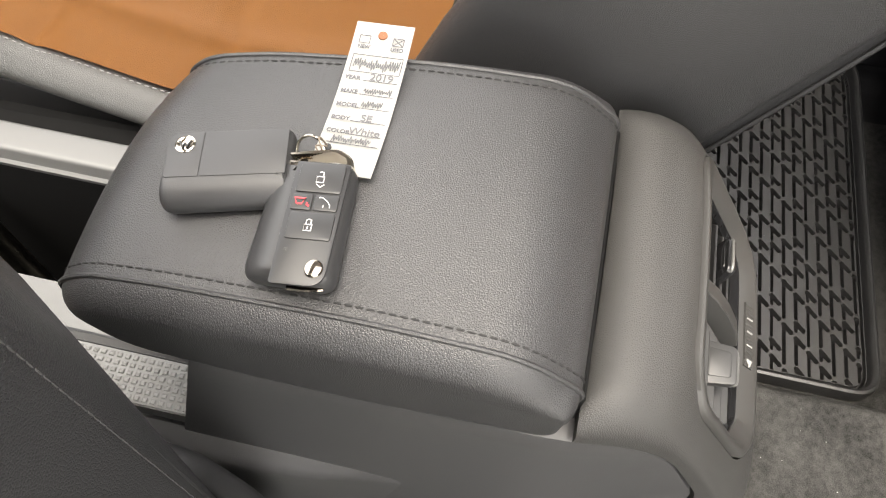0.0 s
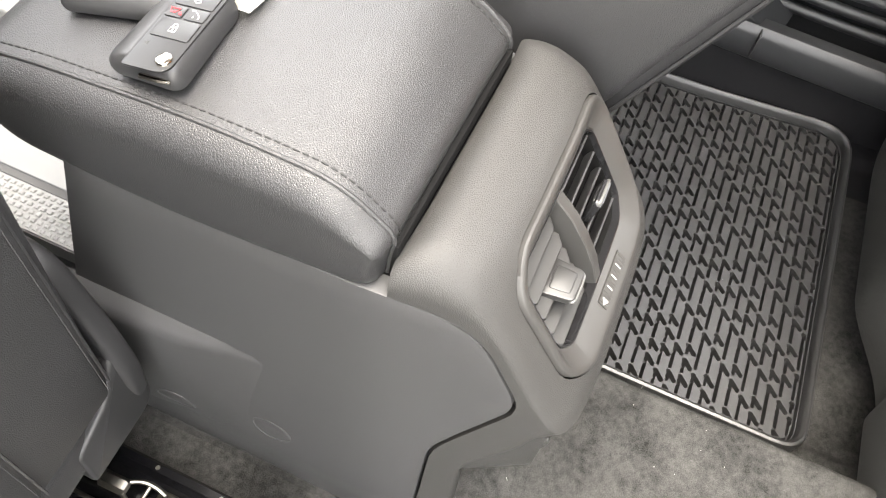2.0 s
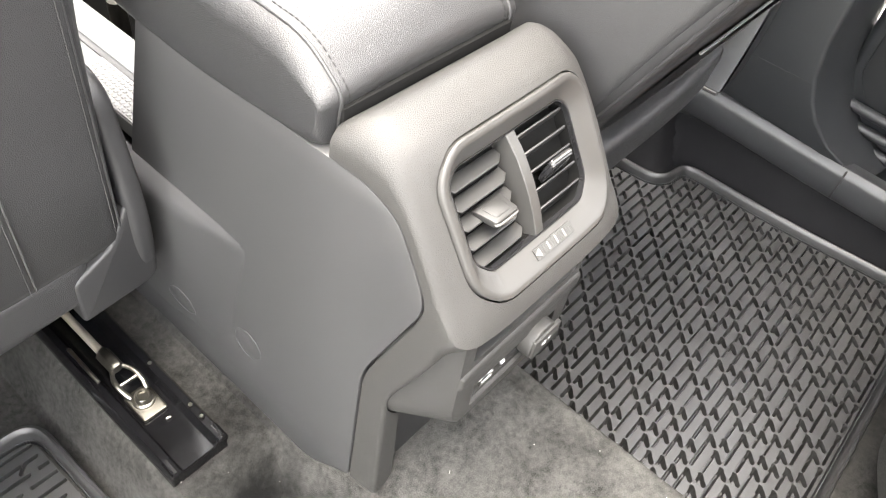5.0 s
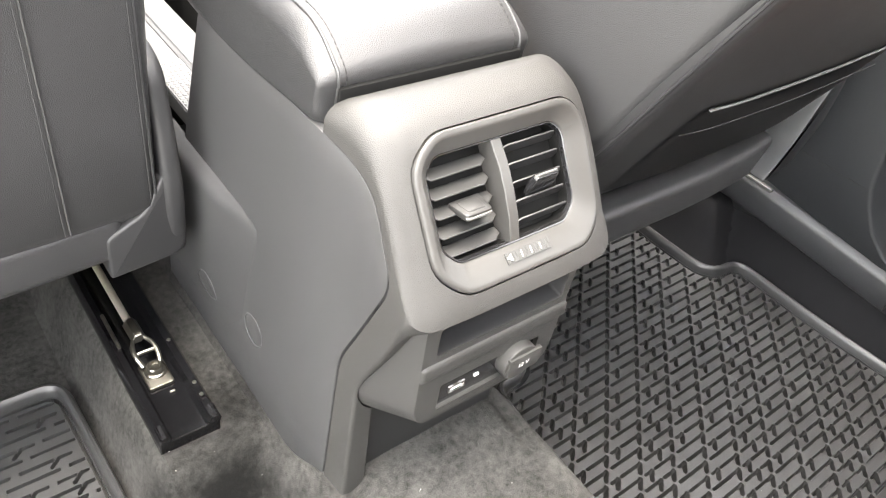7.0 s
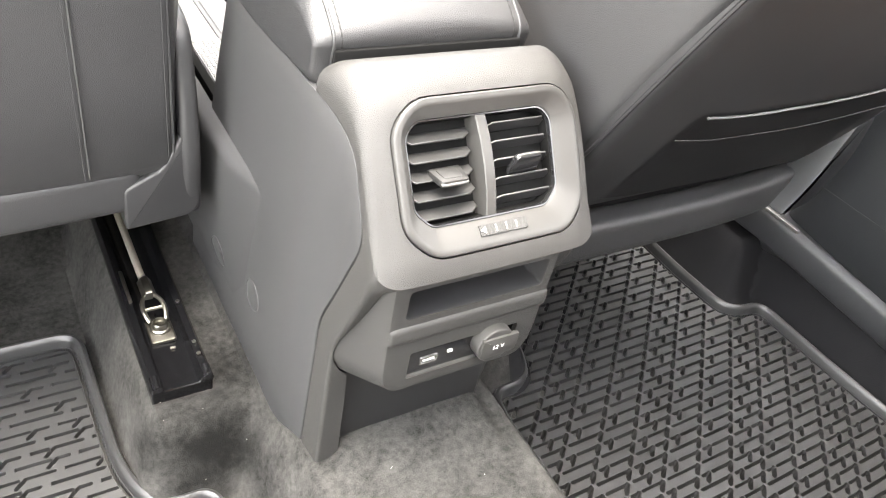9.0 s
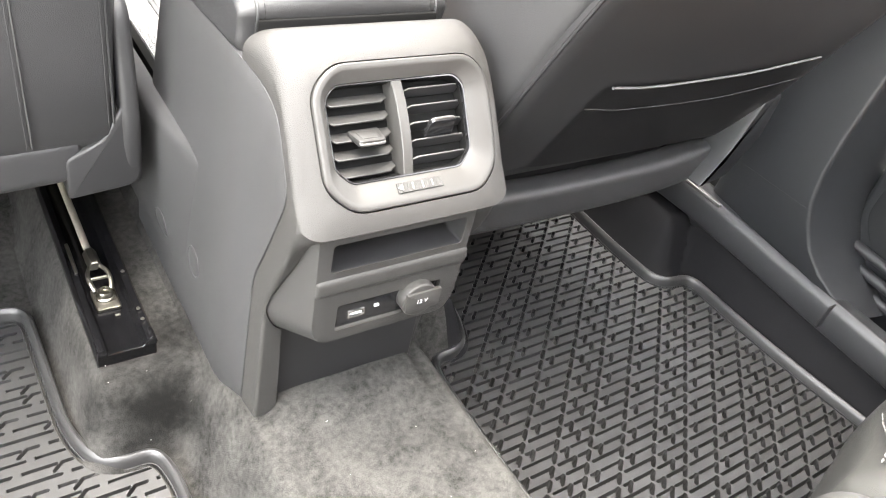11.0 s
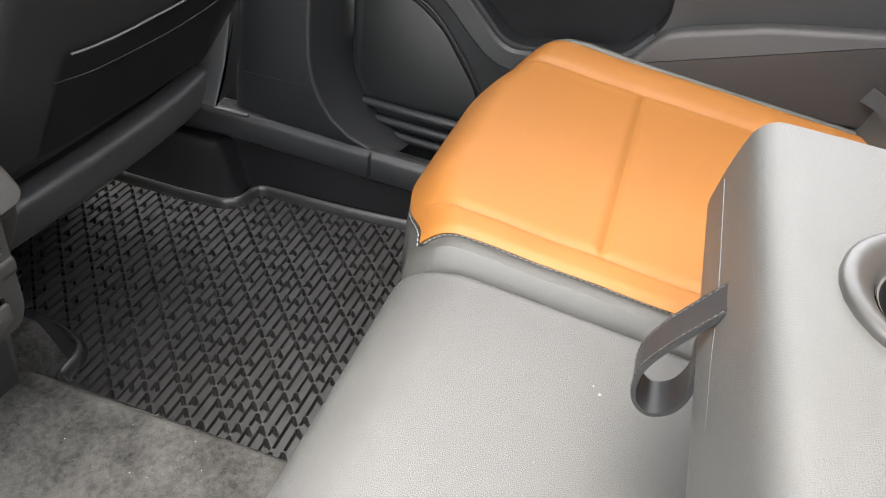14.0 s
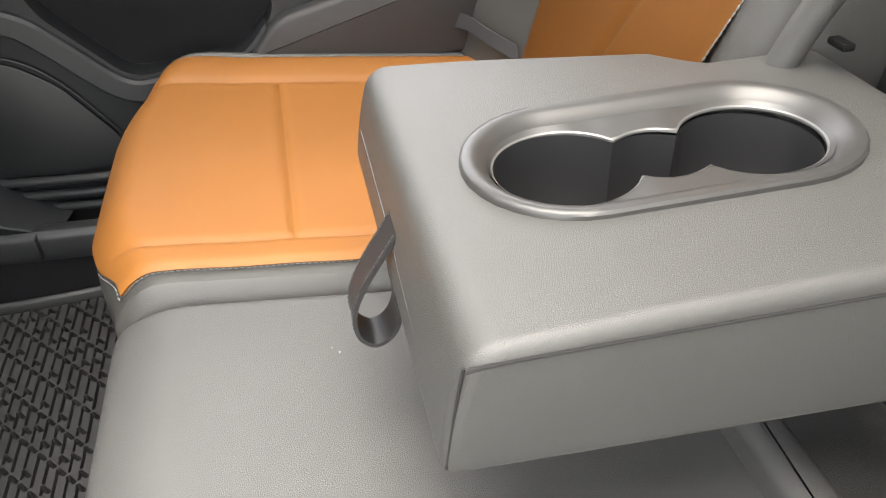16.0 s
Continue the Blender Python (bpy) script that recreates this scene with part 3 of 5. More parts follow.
block(bm, -0.047, 0.049, 0.0045, 0.0075, 0.239, 0.266, 0.0006)
plate = part("socket_plate", bm, GLOSS, module, "gloss black socket plate")
bm = bmesh.new()
loops = [[(-0.028 + a, y, 0.2505 + b) for a, b in rounded([(-w, -h, 0.0008), (w, -h, 0.0008), (w, h, 0.0008), (-w, h, 0.0008)], 2)] for w, h, y in ((0.0078, 0.0037, 0.0044), (0.0078, 0.0037, 0.0036), (0.0068, 0.0027, 0.0036), (0.0068, 0.0027, 0.0044))]
rings(bm, loops, cap=False)
part("usb_port", bm, CHROME, plate, "bright metal port surround")
bm = bmesh.new()
block(bm, -0.033, -0.023, 0.0036, 0.0046, 0.2500, 0.2515, 0.0002)
part("tongue", bm, WHITE, plate)
bm = bmesh.new()
tube(bm, [(-0.0115, 0.0043, 0.2535), (-0.0075, 0.0043, 0.2535)], 0.0014, 8)
part("port_symbol", bm, WHITE, plate)
bm = bmesh.new()
pillow(bm, [(0.0265 + 0.0170 * math.cos(2 * math.pi * k / 40), 0.2560 + 0.0170 * math.sin(2 * math.pi * k / 40)) for k in range(40)], "y", -0.0065, 0.006, 0.0015, 3)
cap12 = part("socket_cap", bm, BEZEL, module, "round grey socket cover")
bm = bmesh.new()
pillow(bm, rounded([(0.012, 0.2665, 0.001), (0.0455, 0.2665, 0.002), (0.0455, 0.2475, 0.004), (0.012, 0.2455, 0.004)]), "y", -0.0085, -0.0045, 0.001, 2)
part("flap", bm, BEZEL, cap12)


def lettering(text, size, m, mat, parent, name="lettering"):
    cu = bpy.data.curves.new(name, "FONT")
    cu.body, cu.size, cu.extrude, cu.align_x, cu.align_y = text, size, 0.00012, "CENTER", "CENTER"
    ob = new(name, cu)
    dep = bpy.context.evaluated_depsgraph_get()
    me = bpy.data.meshes.new_from_object(ob.evaluated_get(dep))
    bpy.data.objects.remove(ob)
    base = Vector(parent.location)
    up = parent.parent
    while up:
        base += Vector(up.location)
        up = up.parent
    me.transform(Matrix.Translation(-base) @ m)
    me.materials.clear()
    me.materials.append(mat)
    ob = new(name, me)
    ob.parent = parent
    return ob


lettering("12 V", 0.0060, pose(0.027, -0.0087, 0.2570, 90, 0, 0), WHITE, cap12)

# padded lid
bm = bmesh.new()
lid_side = rounded([(0.1090, 0.428, 0.013), (0.1078, 0.452, 0.01), (0.1048, 0.4705, 0.012), (0.133, 0.4935, 0.022), (0.20, 0.4965, 0.08), (0.29, 0.4895, 0.1), (0.327, 0.4825, 0.018), (0.346, 0.462, 0.02), (0.325, 0.424, 0.018), (0.22, 0.414, 0.06)], 7)


def lid_ring(x, t):
    """The lid's outline drawn in round its middle, at one turn of its rounded edge."""
    k = 0.0165 * (1 - math.sin(t))
    return [(x - math.copysign(0.0165 * (1 - math.cos(t)), x), 0.23 + (a - 0.23) * (1 - k * (0.35 if a < 0.23 else 1.0) / 0.12), 0.455 + (b - 0.455) * (1 - k / 0.042)) for a, b in lid_side]


turns = [math.pi / 2 * k / 8 for k in range(9)]
rings(bm, [lid_ring(-0.0945, t) for t in turns] + [[(x, a, b) for a, b in lid_side] for x in np.linspace(-0.066, 0.05, 9)] + [lid_ring(0.0785, t) for t in turns[::-1]])


def bow(p):
    """The lid's front is bowed in plan, its top is crowned, and its passenger side draws in towards the front."""
    k = max(0.0, (p[1] - 0.26) / 0.08)
    x = p[0] * (1 - 0.28 * min(max((p[1] - 0.12) / 0.2, 0), 1)) if p[0] > 0 else p[0]
    crown = 0.004 * (min(abs(p[0] + 0.008), 0.08) / 0.07) ** 2 * step(0.45, 0.48, p[2])
    return Vector((x, p[1] - k * 0.010 * ((p[0] + 0.045) / 0.10) ** 2, p[2] - crown))


for v in bm.verts:
    v.co = bow(v.co)
lid = part("lid", bm, LEATHER, console, "black grained leather padded armrest lid")
# Black bar stands in for the shaded gap between lid and shell.
bm = bmesh.new()
block(bm, -0.082, 0.066, 0.1034, 0.112, 0.43, 0.4590, 0.001)
part("lid_gap_strip", bm, BLACK, console, "black strip for the shaded gap behind the lid")
for s, seam_x in ((-1, -0.0785), (1, 0.0625)):
    line = [bow((seam_x, a, b)) for a, b in inset(lid_side, -0.0002) if b > 0.436]
    line.sort(key=lambda p: math.atan2(p.y - 0.23, p.z - 0.40))
    bm = bmesh.new()
    stitches(bm, [p + Vector((-s * 0.0025, 0, 0.0002)) for p in line], 0.0046, 0.0034, 0.00055)
    part("stitching", bm, THREAD_BLACK, lid)
    bm = bmesh.new()
    tube(bm, [p + Vector((s * 0.0030, 0, -0.0009)) for p in line], 0.0013, 8)
    part("piping", bm, LEATHER, lid)

# front part of the console, ahead of the lid
bm = bmesh.new()
hollow = rounded([(-0.031, 0.385, 0.02), (0.047, 0.385, 0.02), (0.047, 0.70, 0.02), (-0.031, 0.70, 0.02)])
edge = [(-0.0962 + 0.1924 * (a + 0.031) / 0.078, 0.30 + 0.65 * (b - 0.385) / 0.315) for a, b in rounded([(-0.031, 0.385, 0.002), (0.047, 0.385, 0.002), (0.047, 0.70, 0.002), (-0.031, 0.70, 0.002)])]
rings(bm, [[(a, b, 0.31) for a, b in hollow], [(a, b, 0.31) for a, b in edge], [(a, b, 0.325) for a, b in edge], [(a, b, 0.325) for a, b in hollow], [(a, b, 0.31) for a, b in hollow]], cap=False)
bmesh.ops.remove_doubles(bm, verts=bm.verts, dist=0.00001)
part("front_deck", bm, SILVER, console, "pale silver trim ahead of the lid")
bm = bmesh.new()
rings(bm, [[(a, b, z) for a, b in rounded([(-0.0300, 0.3860, 0.02), (0.0460, 0.3860, 0.02), (0.0460, 0.6990, 0.02), (-0.0300, 0.6990, 0.02)])] for z in (0.3235, 0.105)], cap=False)
part("cup_wall", bm, BLACK, console)
bm = bmesh.new()
block(bm, -0.030, 0.046, 0.386, 0.699, 0.095, 0.106, 0.002)
part("cup_floor", bm, BLACK, console)
bm = bmesh.new()
block(bm, -0.0958, -0.0660, 0.305, 0.405, 0.322, 0.3275, 0.001)
for i in range(6):
    for j in range(18):
        block(bm, -0.0945 + i * 0.0047, -0.0912 + i * 0.0047, 0.308 + j * 0.0052, 0.3116 + j * 0.0052, 0.327, 0.3283, 0.0006, seg=1)
part("ribbed_pad", bm, material("pale_rubber", (0.17, 0.17, 0.165), 0.6, stain=0.1), console, "pale rubber pad with raised studs")
bm = bmesh.new()
block(bm, -0.0655, -0.0585, 0.30, 0.9, 0.320, 0.3262, 0.001)
part("groove_gap_strip", bm, DARK, console)
# Black strip in place of the shaded gap beside the seat cushion.
bm = bmesh.new()
block(bm, 0.0765, 0.0985, 0.30, 0.9, 0.320, 0.3262, 0.001)
part("groove_gap_strip", bm, BLACK, console)
bm = bmesh.new()
pillow(bm, rounded([(0.0495, 0.322), (0.0765, 0.322), (0.0755, 0.336, 0.003), (0.0535, 0.3345, 0.003)]), "y", 0.30, 0.9, 0.001, 1)
part("trim_rail", bm, SILVER, console)
bm = bmesh.new()
tube(bm, [(0.026, 0.545, 0.106), (0.026, 0.545, 0.282)], [0.011, 0.009], 14)
part("metal_insert", bm, ZINC, console, "dull metal post in the cup recess")

# round covers on the side of the console
bpy.context.view_layer.update()
side_meshes = [ob for ob in console.children if ob.name.startswith(("body", "side_skirt"))]


def side_x(y, z):
    """Where the driver's side of the console stands."""
    start = Vector((-0.3, y, z)) - console.location
    found = [ob.ray_cast(start, Vector((1, 0, 0))) for ob in side_meshes]
    return min(p.x for ok, p, *_ in found if ok)


for y, z in ((0.269, 0.166), (0.187, 0.177)):
    bm = bmesh.new()
    loops = []
    for r, out in ((0.0168, -0.002), (0.0166, 0.0003), (0.0156, 0.0006), (0.0150, 0.0001), (0.0140, 0.0004), (0.007, 0.0005), (0.0005, 0.0005)):
        ring = [(y + r * math.cos(2 * math.pi * k / 32), z + r * math.sin(2 * math.pi * k / 32)) for k in range(32)]
        loops.append([(side_x(a, b) - out, a, b) for a, b in ring])
    rings(bm, loops)
    part("screw_cover", bm, PANEL, console)

# ---- front seats ----
PIPING = material("grey_piping", (0.07, 0.07, 0.07), 0.5)
DARKLEATHER = material("smooth_black_vinyl", (0.016, 0.016, 0.017), 0.42, grain=0.2, grain_size=0.0015, kind="leather", stain=0.1)


def front_seat(s, y0, lean, label, inner, outer, roll):
    """s: 1 beside the driver, -1 the driver's; y0: where the back stands at 0.41 m."""
    seat = thing("front_seat", label, "car seat", (s * 0.34, y0 + 0.25, 0.07), "front seats")

    def back_y(z):
        return y0 - lean * (z - 0.41)
    bm = bmesh.new()
    loops = []
    for z, thick, grow, push in ((0.268, 0.12, -0.006, 0.010), (0.285, 0.15, 0.0, 0.001), (0.36, 0.165, 0.001, 0.0), (0.45, 0.17, 0.002, 0.0), (0.55, 0.168, 0.004, 0.0), (0.68, 0.16, 0.0, 0.0), (0.80, 0.15, -0.015, 0.0), (0.90, 0.13, -0.04, 0.0), (0.95, 0.09, -0.07, 0.02)):
        y = back_y(z) + push
        a, b = inner - grow, outer + grow
        side = a - (0.034 * step(0.36, 0.52, z) if s < 0 else 0.0)
        poly = rounded([(s * a, y + 0.0, 0.012), (s * (side - 0.008), y + 0.07, 0.03), (s * (side + 0.006), y + thick + 0.03, 0.03), (s * (a + 0.10), y + thick - 0.02, 0.04), (s * (b - 0.10), y + thick - 0.02, 0.04),
                        (s * (b - 0.012), y + thick + 0.03, 0.03), (s * b, y + 0.06, 0.03), (s * b, y + 0.0, 0.012), (s * (b - 0.10), y - 0.006, 0.05), (s * (a + 0.10), y - 0.006, 0.05)], 6)
        loops.append([(p, q, z) for p, q in poly])
    rings(bm, loops)
    back = part("backrest", bm, LEATHER, seat)
    if s > 0:
        bm = bmesh.new()
        panel = rounded([(inner + 0.004, 0.282, 0.02), (outer - 0.004, 0.282, 0.02), (outer - 0.006, 0.50, 0.04), (outer - 0.03, 0.86, 0.05), (inner + 0.03, 0.86, 0.05), (inner - 0.001, 0.50, 0.04)])
        loops = [[(a, back_y(b) + off, b) for a, b in inset(panel, d)] for d, off in ((0, 0.004), (0.001, -0.005), (0.004, -0.0085), (0.018, -0.0105))]
        rings(bm, loops)
        pnl = part("back_panel", bm, DARKLEATHER, seat, "dark vinyl back panel with a map pocket")
        bm = bmesh.new()
        line = smooth_path([(inner + dx, back_y(z) - 0.005, z) for dx, z in ((0.002, 0.30), (0.001, 0.40), (0.000, 0.50), (0.004, 0.60), (0.012, 0.72))], 6)
        tube(bm, line, 0.0016, 6)
        part("edge_piping", bm, DARKLEATHER, pnl)
        bm = bmesh.new()
        mouth = smooth_path([(x, back_y(z) - 0.0145, z) for x, z in ((0.203, 0.422), (0.25, 0.4165), (0.30, 0.4155), (0.40, 0.418), (0.50, 0.430))], 6)
        tube(bm, mouth, 0.0014, 6)
        part("pocket_piping", bm, PIPING, pnl, "pale grey piping of the map pocket")
        bm = bmesh.new()
        sheet(bm, lambda u, v: (0.198 + 0.305 * u, back_y(0.40) - 0.0108 - 0.0062 * max(0.0, math.sin(math.pi * u)) ** 0.6 - 0.002 * v, 0.30 + (0.120 + 0.010 * u * u - 0.009 * math.sin(math.pi * u)) * v), 24, 10)
        for v in bm.verts:
            v.co.y += back_y(v.co.z) - back_y(0.40)
        bmesh.ops.solidify(bm, geom=bm.faces[:], thickness=0.003)
        part("map_pocket", bm, DARKLEATHER, pnl)
        bm = bmesh.new()
        hem = smooth_path([(x, back_y(z) - 0.0195, z) for x, z in ((0.184, 0.401), (0.23, 0.392), (0.27, 0.389), (0.33, 0.3865), (0.40, 0.388), (0.50, 0.401))], 6)
        stitches(bm, hem, 0.004, 0.0035, 0.0004)
        part("stitching", bm, THREAD_GREY2, pnl)
    else:
        for dx, zs in ((-0.002, (0.295, 0.34, 0.42, 0.52, 0.62, 0.70)), (0.072, (0.284, 0.34, 0.42, 0.52, 0.62, 0.70))):
            bm = bmesh.new()
            line = smooth_path([(s * (inner + max(dx, 0.003)), back_y(z) - (0.0056 if dx > 0 else -0.0015), z) for z in zs], 8)
            tube(bm, line, 0.0011 if dx < 0 else 0.0008, 6)
            part("seam", bm, LEATHER if dx < 0 else THREAD_DARK, back)
            bm = bmesh.new()
            stitches(bm, [p + Vector((s * (0.004 if dx > 0 else 0.005), -0.0006 if dx > 0 else -0.0035, 0)) for p in line], 0.0048, 0.0038, 0.0004)
            part("stitching", bm, THREAD_DARK, back)
    bm = bmesh.new()
    section = rounded([(-0.017, -0.0225, 0.010), (0.017, -0.0225, 0.010), (0.017, 0.0225, 0.010), (-0.017, 0.0225, 0.010)], 4)
    rings(bm, [[(p.x, p.y + a, p.z + b) for a, b in section] for p in smooth_path(roll, 6)])
    part("lower_roll", bm, LEATHER, seat)
    # cushion

    def rim(y):
        return inner + 0.13 * (min(max(y, 0.40), 0.66) - 0.437)
    bm = bmesh.new()
    loops = []
    for y, z, w in ((y0 + 0.14, 0.33, 0.0), (y0 + 0.17, 0.352, 0.0), (y0 + 0.35, 0.360, 0.0), (y0 + 0.52, 0.370, 0.0), (y0 + 0.60, 0.365, -0.01), (y0 + 0.63, 0.32, -0.02)):
        a = rim(y) - 0.013
        low = min(0.318, z - 0.02)
        loops.append([(p, y, q) for p, q in rounded([(s * (a + 0.01 - w), low, 0.012), (s * (0.545 + w), low, 0.02), (s * (0.555 + w), z, 0.03), (s * (0.46), z - 0.026, 0.04), (s * (a + 0.09), z - 0.026, 0.04), (s * (a + 0.012 - w), z + 0.001, 0.012), (s * (a - 0.011 - w), z - 0.016, 0.010)], 5)])
    rings(bm, loops)
    cushion = part("cushion", bm, LEATHER_GREY, seat)
    bm = bmesh.new()
    block(bm, min(s * 0.118, s * 0.54), max(s * 0.118, s * 0.54), y0 + 0.12, y0 + 0.60, 0.20, 0.322, 0.006)
    part("cushion_base", bm, DARK, seat)
    bm = bmesh.new()

    def patch(u, v):
        y = y0 + 0.185 + 0.42 * v
        x = rim(y) + 0.001 + 0.39 * u
        crease = 0.006 * math.exp(-(((u - 0.16) / 0.03) ** 2)) + 0.004 * math.exp(-(((v - 0.36) / 0.02) ** 2)) + 0.004 * math.exp(-(((v - 0.66) / 0.02) ** 2))
        return (s * x, y, 0.352 + 0.018 * v + 0.006 * (abs(2 * u - 1) ** 4) - crease)

    sheet(bm, patch, 60, 60)
    bmesh.ops.solidify(bm, geom=bm.faces[:], thickness=0.006)
    part("insert", bm, ORANGE, cushion, "orange leather seat insert")
    bm = bmesh.new()
    stitches(bm, [Vector(patch(0, v / 20)) + Vector((-s * 0.004, 0, 0.0)) for v in range(21)], 0.0058, 0.0034, 0.0006)
    part("stitching", bm, THREAD_GREY, cushion)
    # Unseen block added to stop light coming in under the seat.
    bm = bmesh.new()
    block(bm, min(s * 0.20, s * 0.53), max(s * 0.20, s * 0.53), y0 + 0.36, y0 + 0.58, 0.03, 0.23, 0.01)
    part("underseat_block", bm, STEEL, seat)
    if s < 0:
        bm = bmesh.new()
        pillow(bm, rounded([(y0 + 0.006, 0.222, 0.01), (y0 - 0.002, 0.285, 0.02), (y0 + 0.004, 0.34, 0.02), (y0 + 0.018, 0.40, 0.02), (y0 + 0.06, 0.41, 0.03), (y0 + 0.5, 0.33, 0.03), (y0 + 0.5, 0.222, 0.02)]), "x", -0.143, -0.126, 0.006, 3)
        pillow(bm, rounded([(-0.194, 0.219, 0.004), (-0.193, 0.262, 0.006), (-0.160, 0.279, 0.006), (-0.138, 0.318, 0.01), (-0.128, 0.318, 0.004), (-0.128, 0.226, 0.016)]), "y", y0 + 0.003, y0 + 0.035, 0.003, 3)
        part("side_cover", bm, DARK, seat, "grey plastic hinge cover")
    else:
        bm = bmesh.new()
        pillow(bm, rounded([(0.470, 0.235, 0.01), (0.520, 0.245, 0.01), (0.555, 0.30, 0.02), (0.555, 0.36, 0.02), (0.53, 0.36, 0.02), (0.50, 0.275, 0.01)]), "y", y0 + 0.02, y0 + 0.10, 0.005, 2)
        part("side_cover", bm, DOORDARK, seat)
    return seat


front_seat(1, 0.042, 0.50, "front passenger seat in black leather with an orange insert", 0.112, 0.545, [(0.09, 0.106, 0.249), (0.155, 0.099, 0.246), (0.32, 0.095, 0.247), (0.43, 0.096, 0.250), (0.510, 0.102, 0.256)])
front_seat(-1, 0.256, 0.02, "driver's seat in black leather seen from behind", 0.146, 0.57, [(-0.178, 0.281, 0.260), (-0.20, 0.277, 0.258), (-0.33, 0.273, 0.255), (-0.47, 0.277, 0.256), (-0.53, 0.290, 0.258)])

# ---- seat rail ----
PALEROD = material("pale_plated_rod", (0.40, 0.37, 0.31), 0.4, metal=0.7, stain=0.1)
rail = thing("seat_rail", "black steel seat rail with a threaded spindle", "seat rail", (-0.17, 0.3, 0.07))
bm = bmesh.new()
u = [(-0.2010, 0.1010), (-0.2010, 0.072), (-0.1450, 0.072), (-0.1450, 0.1020), (-0.1475, 0.1060), (-0.1535, 0.1050), (-0.1560, 0.0985), (-0.1580, 0.0960), (-0.1890, 0.0960), (-0.1910, 0.0985), (-0.1925, 0.1050), (-0.1985, 0.1055)]
pillow(bm, u, "y", 0.170, 0.75, 0.001, 1)
part("channel", bm, STEEL, rail)
for x in (-0.1955, -0.1495):
    bm = bmesh.new()
    tube(bm, [(x, 0.168, 0.100), (x, 0.169, 0.100), (x, 0.184, 0.101)], [0.0045, 0.0055, 0.0055], 10)
    part("end_cap", bm, STEEL, rail)
bm = bmesh.new()
tube(bm, [(-0.181, 0.62, 0.130), (-0.1765, 0.300, 0.1145)], 0.0038, 12)
part("spindle", bm, PALEROD, rail, "pale metal spindle rod")
bm = bmesh.new()
tube(bm, [(-0.1768, 0.306, 0.1148), (-0.1762, 0.304, 0.1146), (-0.1756, 0.284, 0.1130), (-0.1755, 0.282, 0.1128)], [0.0058, 0.0070, 0.0070, 0.0056], 6)
part("spindle_nut", bm, ZINC, rail)
for side in (-1, 1):
    bm = bmesh.new()
    tube(bm, smooth_path([(-0.1755 + side * 0.0040, 0.285, 0.1125), (-0.1752 + side * 0.0092, 0.275, 0.1110), (-0.1748 + side * 0.0100, 0.264, 0.1080), (-0.1745 + side * 0.0078, 0.254, 0.1035)], 6), [0.0021] * 6 + [0.0024] * 12 + [0.0020], 8)
    part("fork", bm, ZINC, rail)
bm = bmesh.new()
tube(bm, [(-0.1842, 0.268, 0.1085), (-0.1655, 0.268, 0.1085)], 0.0018, 8)
part("fork_pin", bm, ZINC, rail)
bm = bmesh.new()
block(bm, -0.1865, -0.1625, 0.229, 0.262, 0.096, 0.1000, 0.0012, corner=0.003)
part("anchor_plate", bm, material("dull_steel", (0.11, 0.105, 0.092), 0.40, metal=1.0, stain=0.3, stain_size=0.01), rail)
bm = bmesh.new()
ring_of = lambda r, z, n=20: [(-0.1742 + r * math.cos(2 * math.pi * k / n), 0.2475 + r * math.sin(2 * math.pi * k / n), z) for k in range(n)]
rings(bm, [ring_of(r, z) for r, z in ((0.0098, 0.1000), (0.0098, 0.1018), (0.0090, 0.1026), (0.0076, 0.1028), (0.0074, 0.1075), (0.0064, 0.1088), (0.0050, 0.1086), (0.0044, 0.1064), (0.0005, 0.1062))])
part("anchor_bolt", bm, ZINC, rail, "round dull metal bolt with a socket head")
bm = bmesh.new()
block(bm, -0.1950, -0.1915, 0.285, 0.335, 0.1050, 0.1075, 0.001)
part("slide_strip", bm, ZINC, rail, "dull metal slide strip in the channel")
for y in (0.220,):
    bm = bmesh.new()
    block(bm, -0.1715, -0.1665, y - 0.0012, y + 0.0012, 0.0965, 0.0985, 0.0006)
    part("stop_tab", bm, ZINC, rail)
for y in (0.196, 0.212, 0.272):
    bm = bmesh.new()
    tube(bm, [(-0.1508, y, 0.1075), (-0.1508, y, 0.1088)], [0.0021, 0.0016], 10)
    part("rivet", bm, ZINC, rail)

# ---- rear seats ----
bench = thing("rear_seat", "grey leather middle section of the rear bench", "car seat", (0, -0.55, 0.1))
bm = bmesh.new()
prof = rounded([(-0.306, 0.04, 0.02), (-0.286, 0.20, 0.06), (-0.297, 0.285, 0.03), (-0.345, 0.308, 0.05), (-0.50, 0.292, 0.1), (-0.95, 0.238, 0.02), (-0.95, 0.04, 0.02)], 8)
pillow(bm, prof, "x", -0.60, 0.206, 0.016, 6)
part("cushion", bm, LEATHER_BENCH_LIT, bench)


def back_y(z):
    return -0.805 - 0.28 * (z - 0.3)


def seat_back(seat, x0, x1, low=0.23, wing=0.02, reach=0.085):
    bm = bmesh.new()
    loops = []
    for z, d in ((low, 0.02), (low + 0.03, 0.0), (0.36, 0.0), (0.5, 0.0), (0.7, 0.0), (0.9, 0.005), (0.98, 0.03)):
        y = back_y(z) - d
        loops.append([(a, b, z) for a, b in rounded([(x0, y - 0.03, 0.025), (x0 + 0.03, y + 0.02, 0.03), (x0 + 0.085, y + 0.0, 0.03), (x1 - reach, y + 0.0, 0.03), (x1 - 0.03, y + wing, 0.03), (x1, y + wing - 0.05, 0.025), (x1, y - 0.13, 0.03), (x0, y - 0.13, 0.03)], 5)])
    rings(bm, loops)
    return part("backrest", bm, LEATHER_GREY, seat)


seat_back(bench, -0.76, -0.125)
bm = bmesh.new()
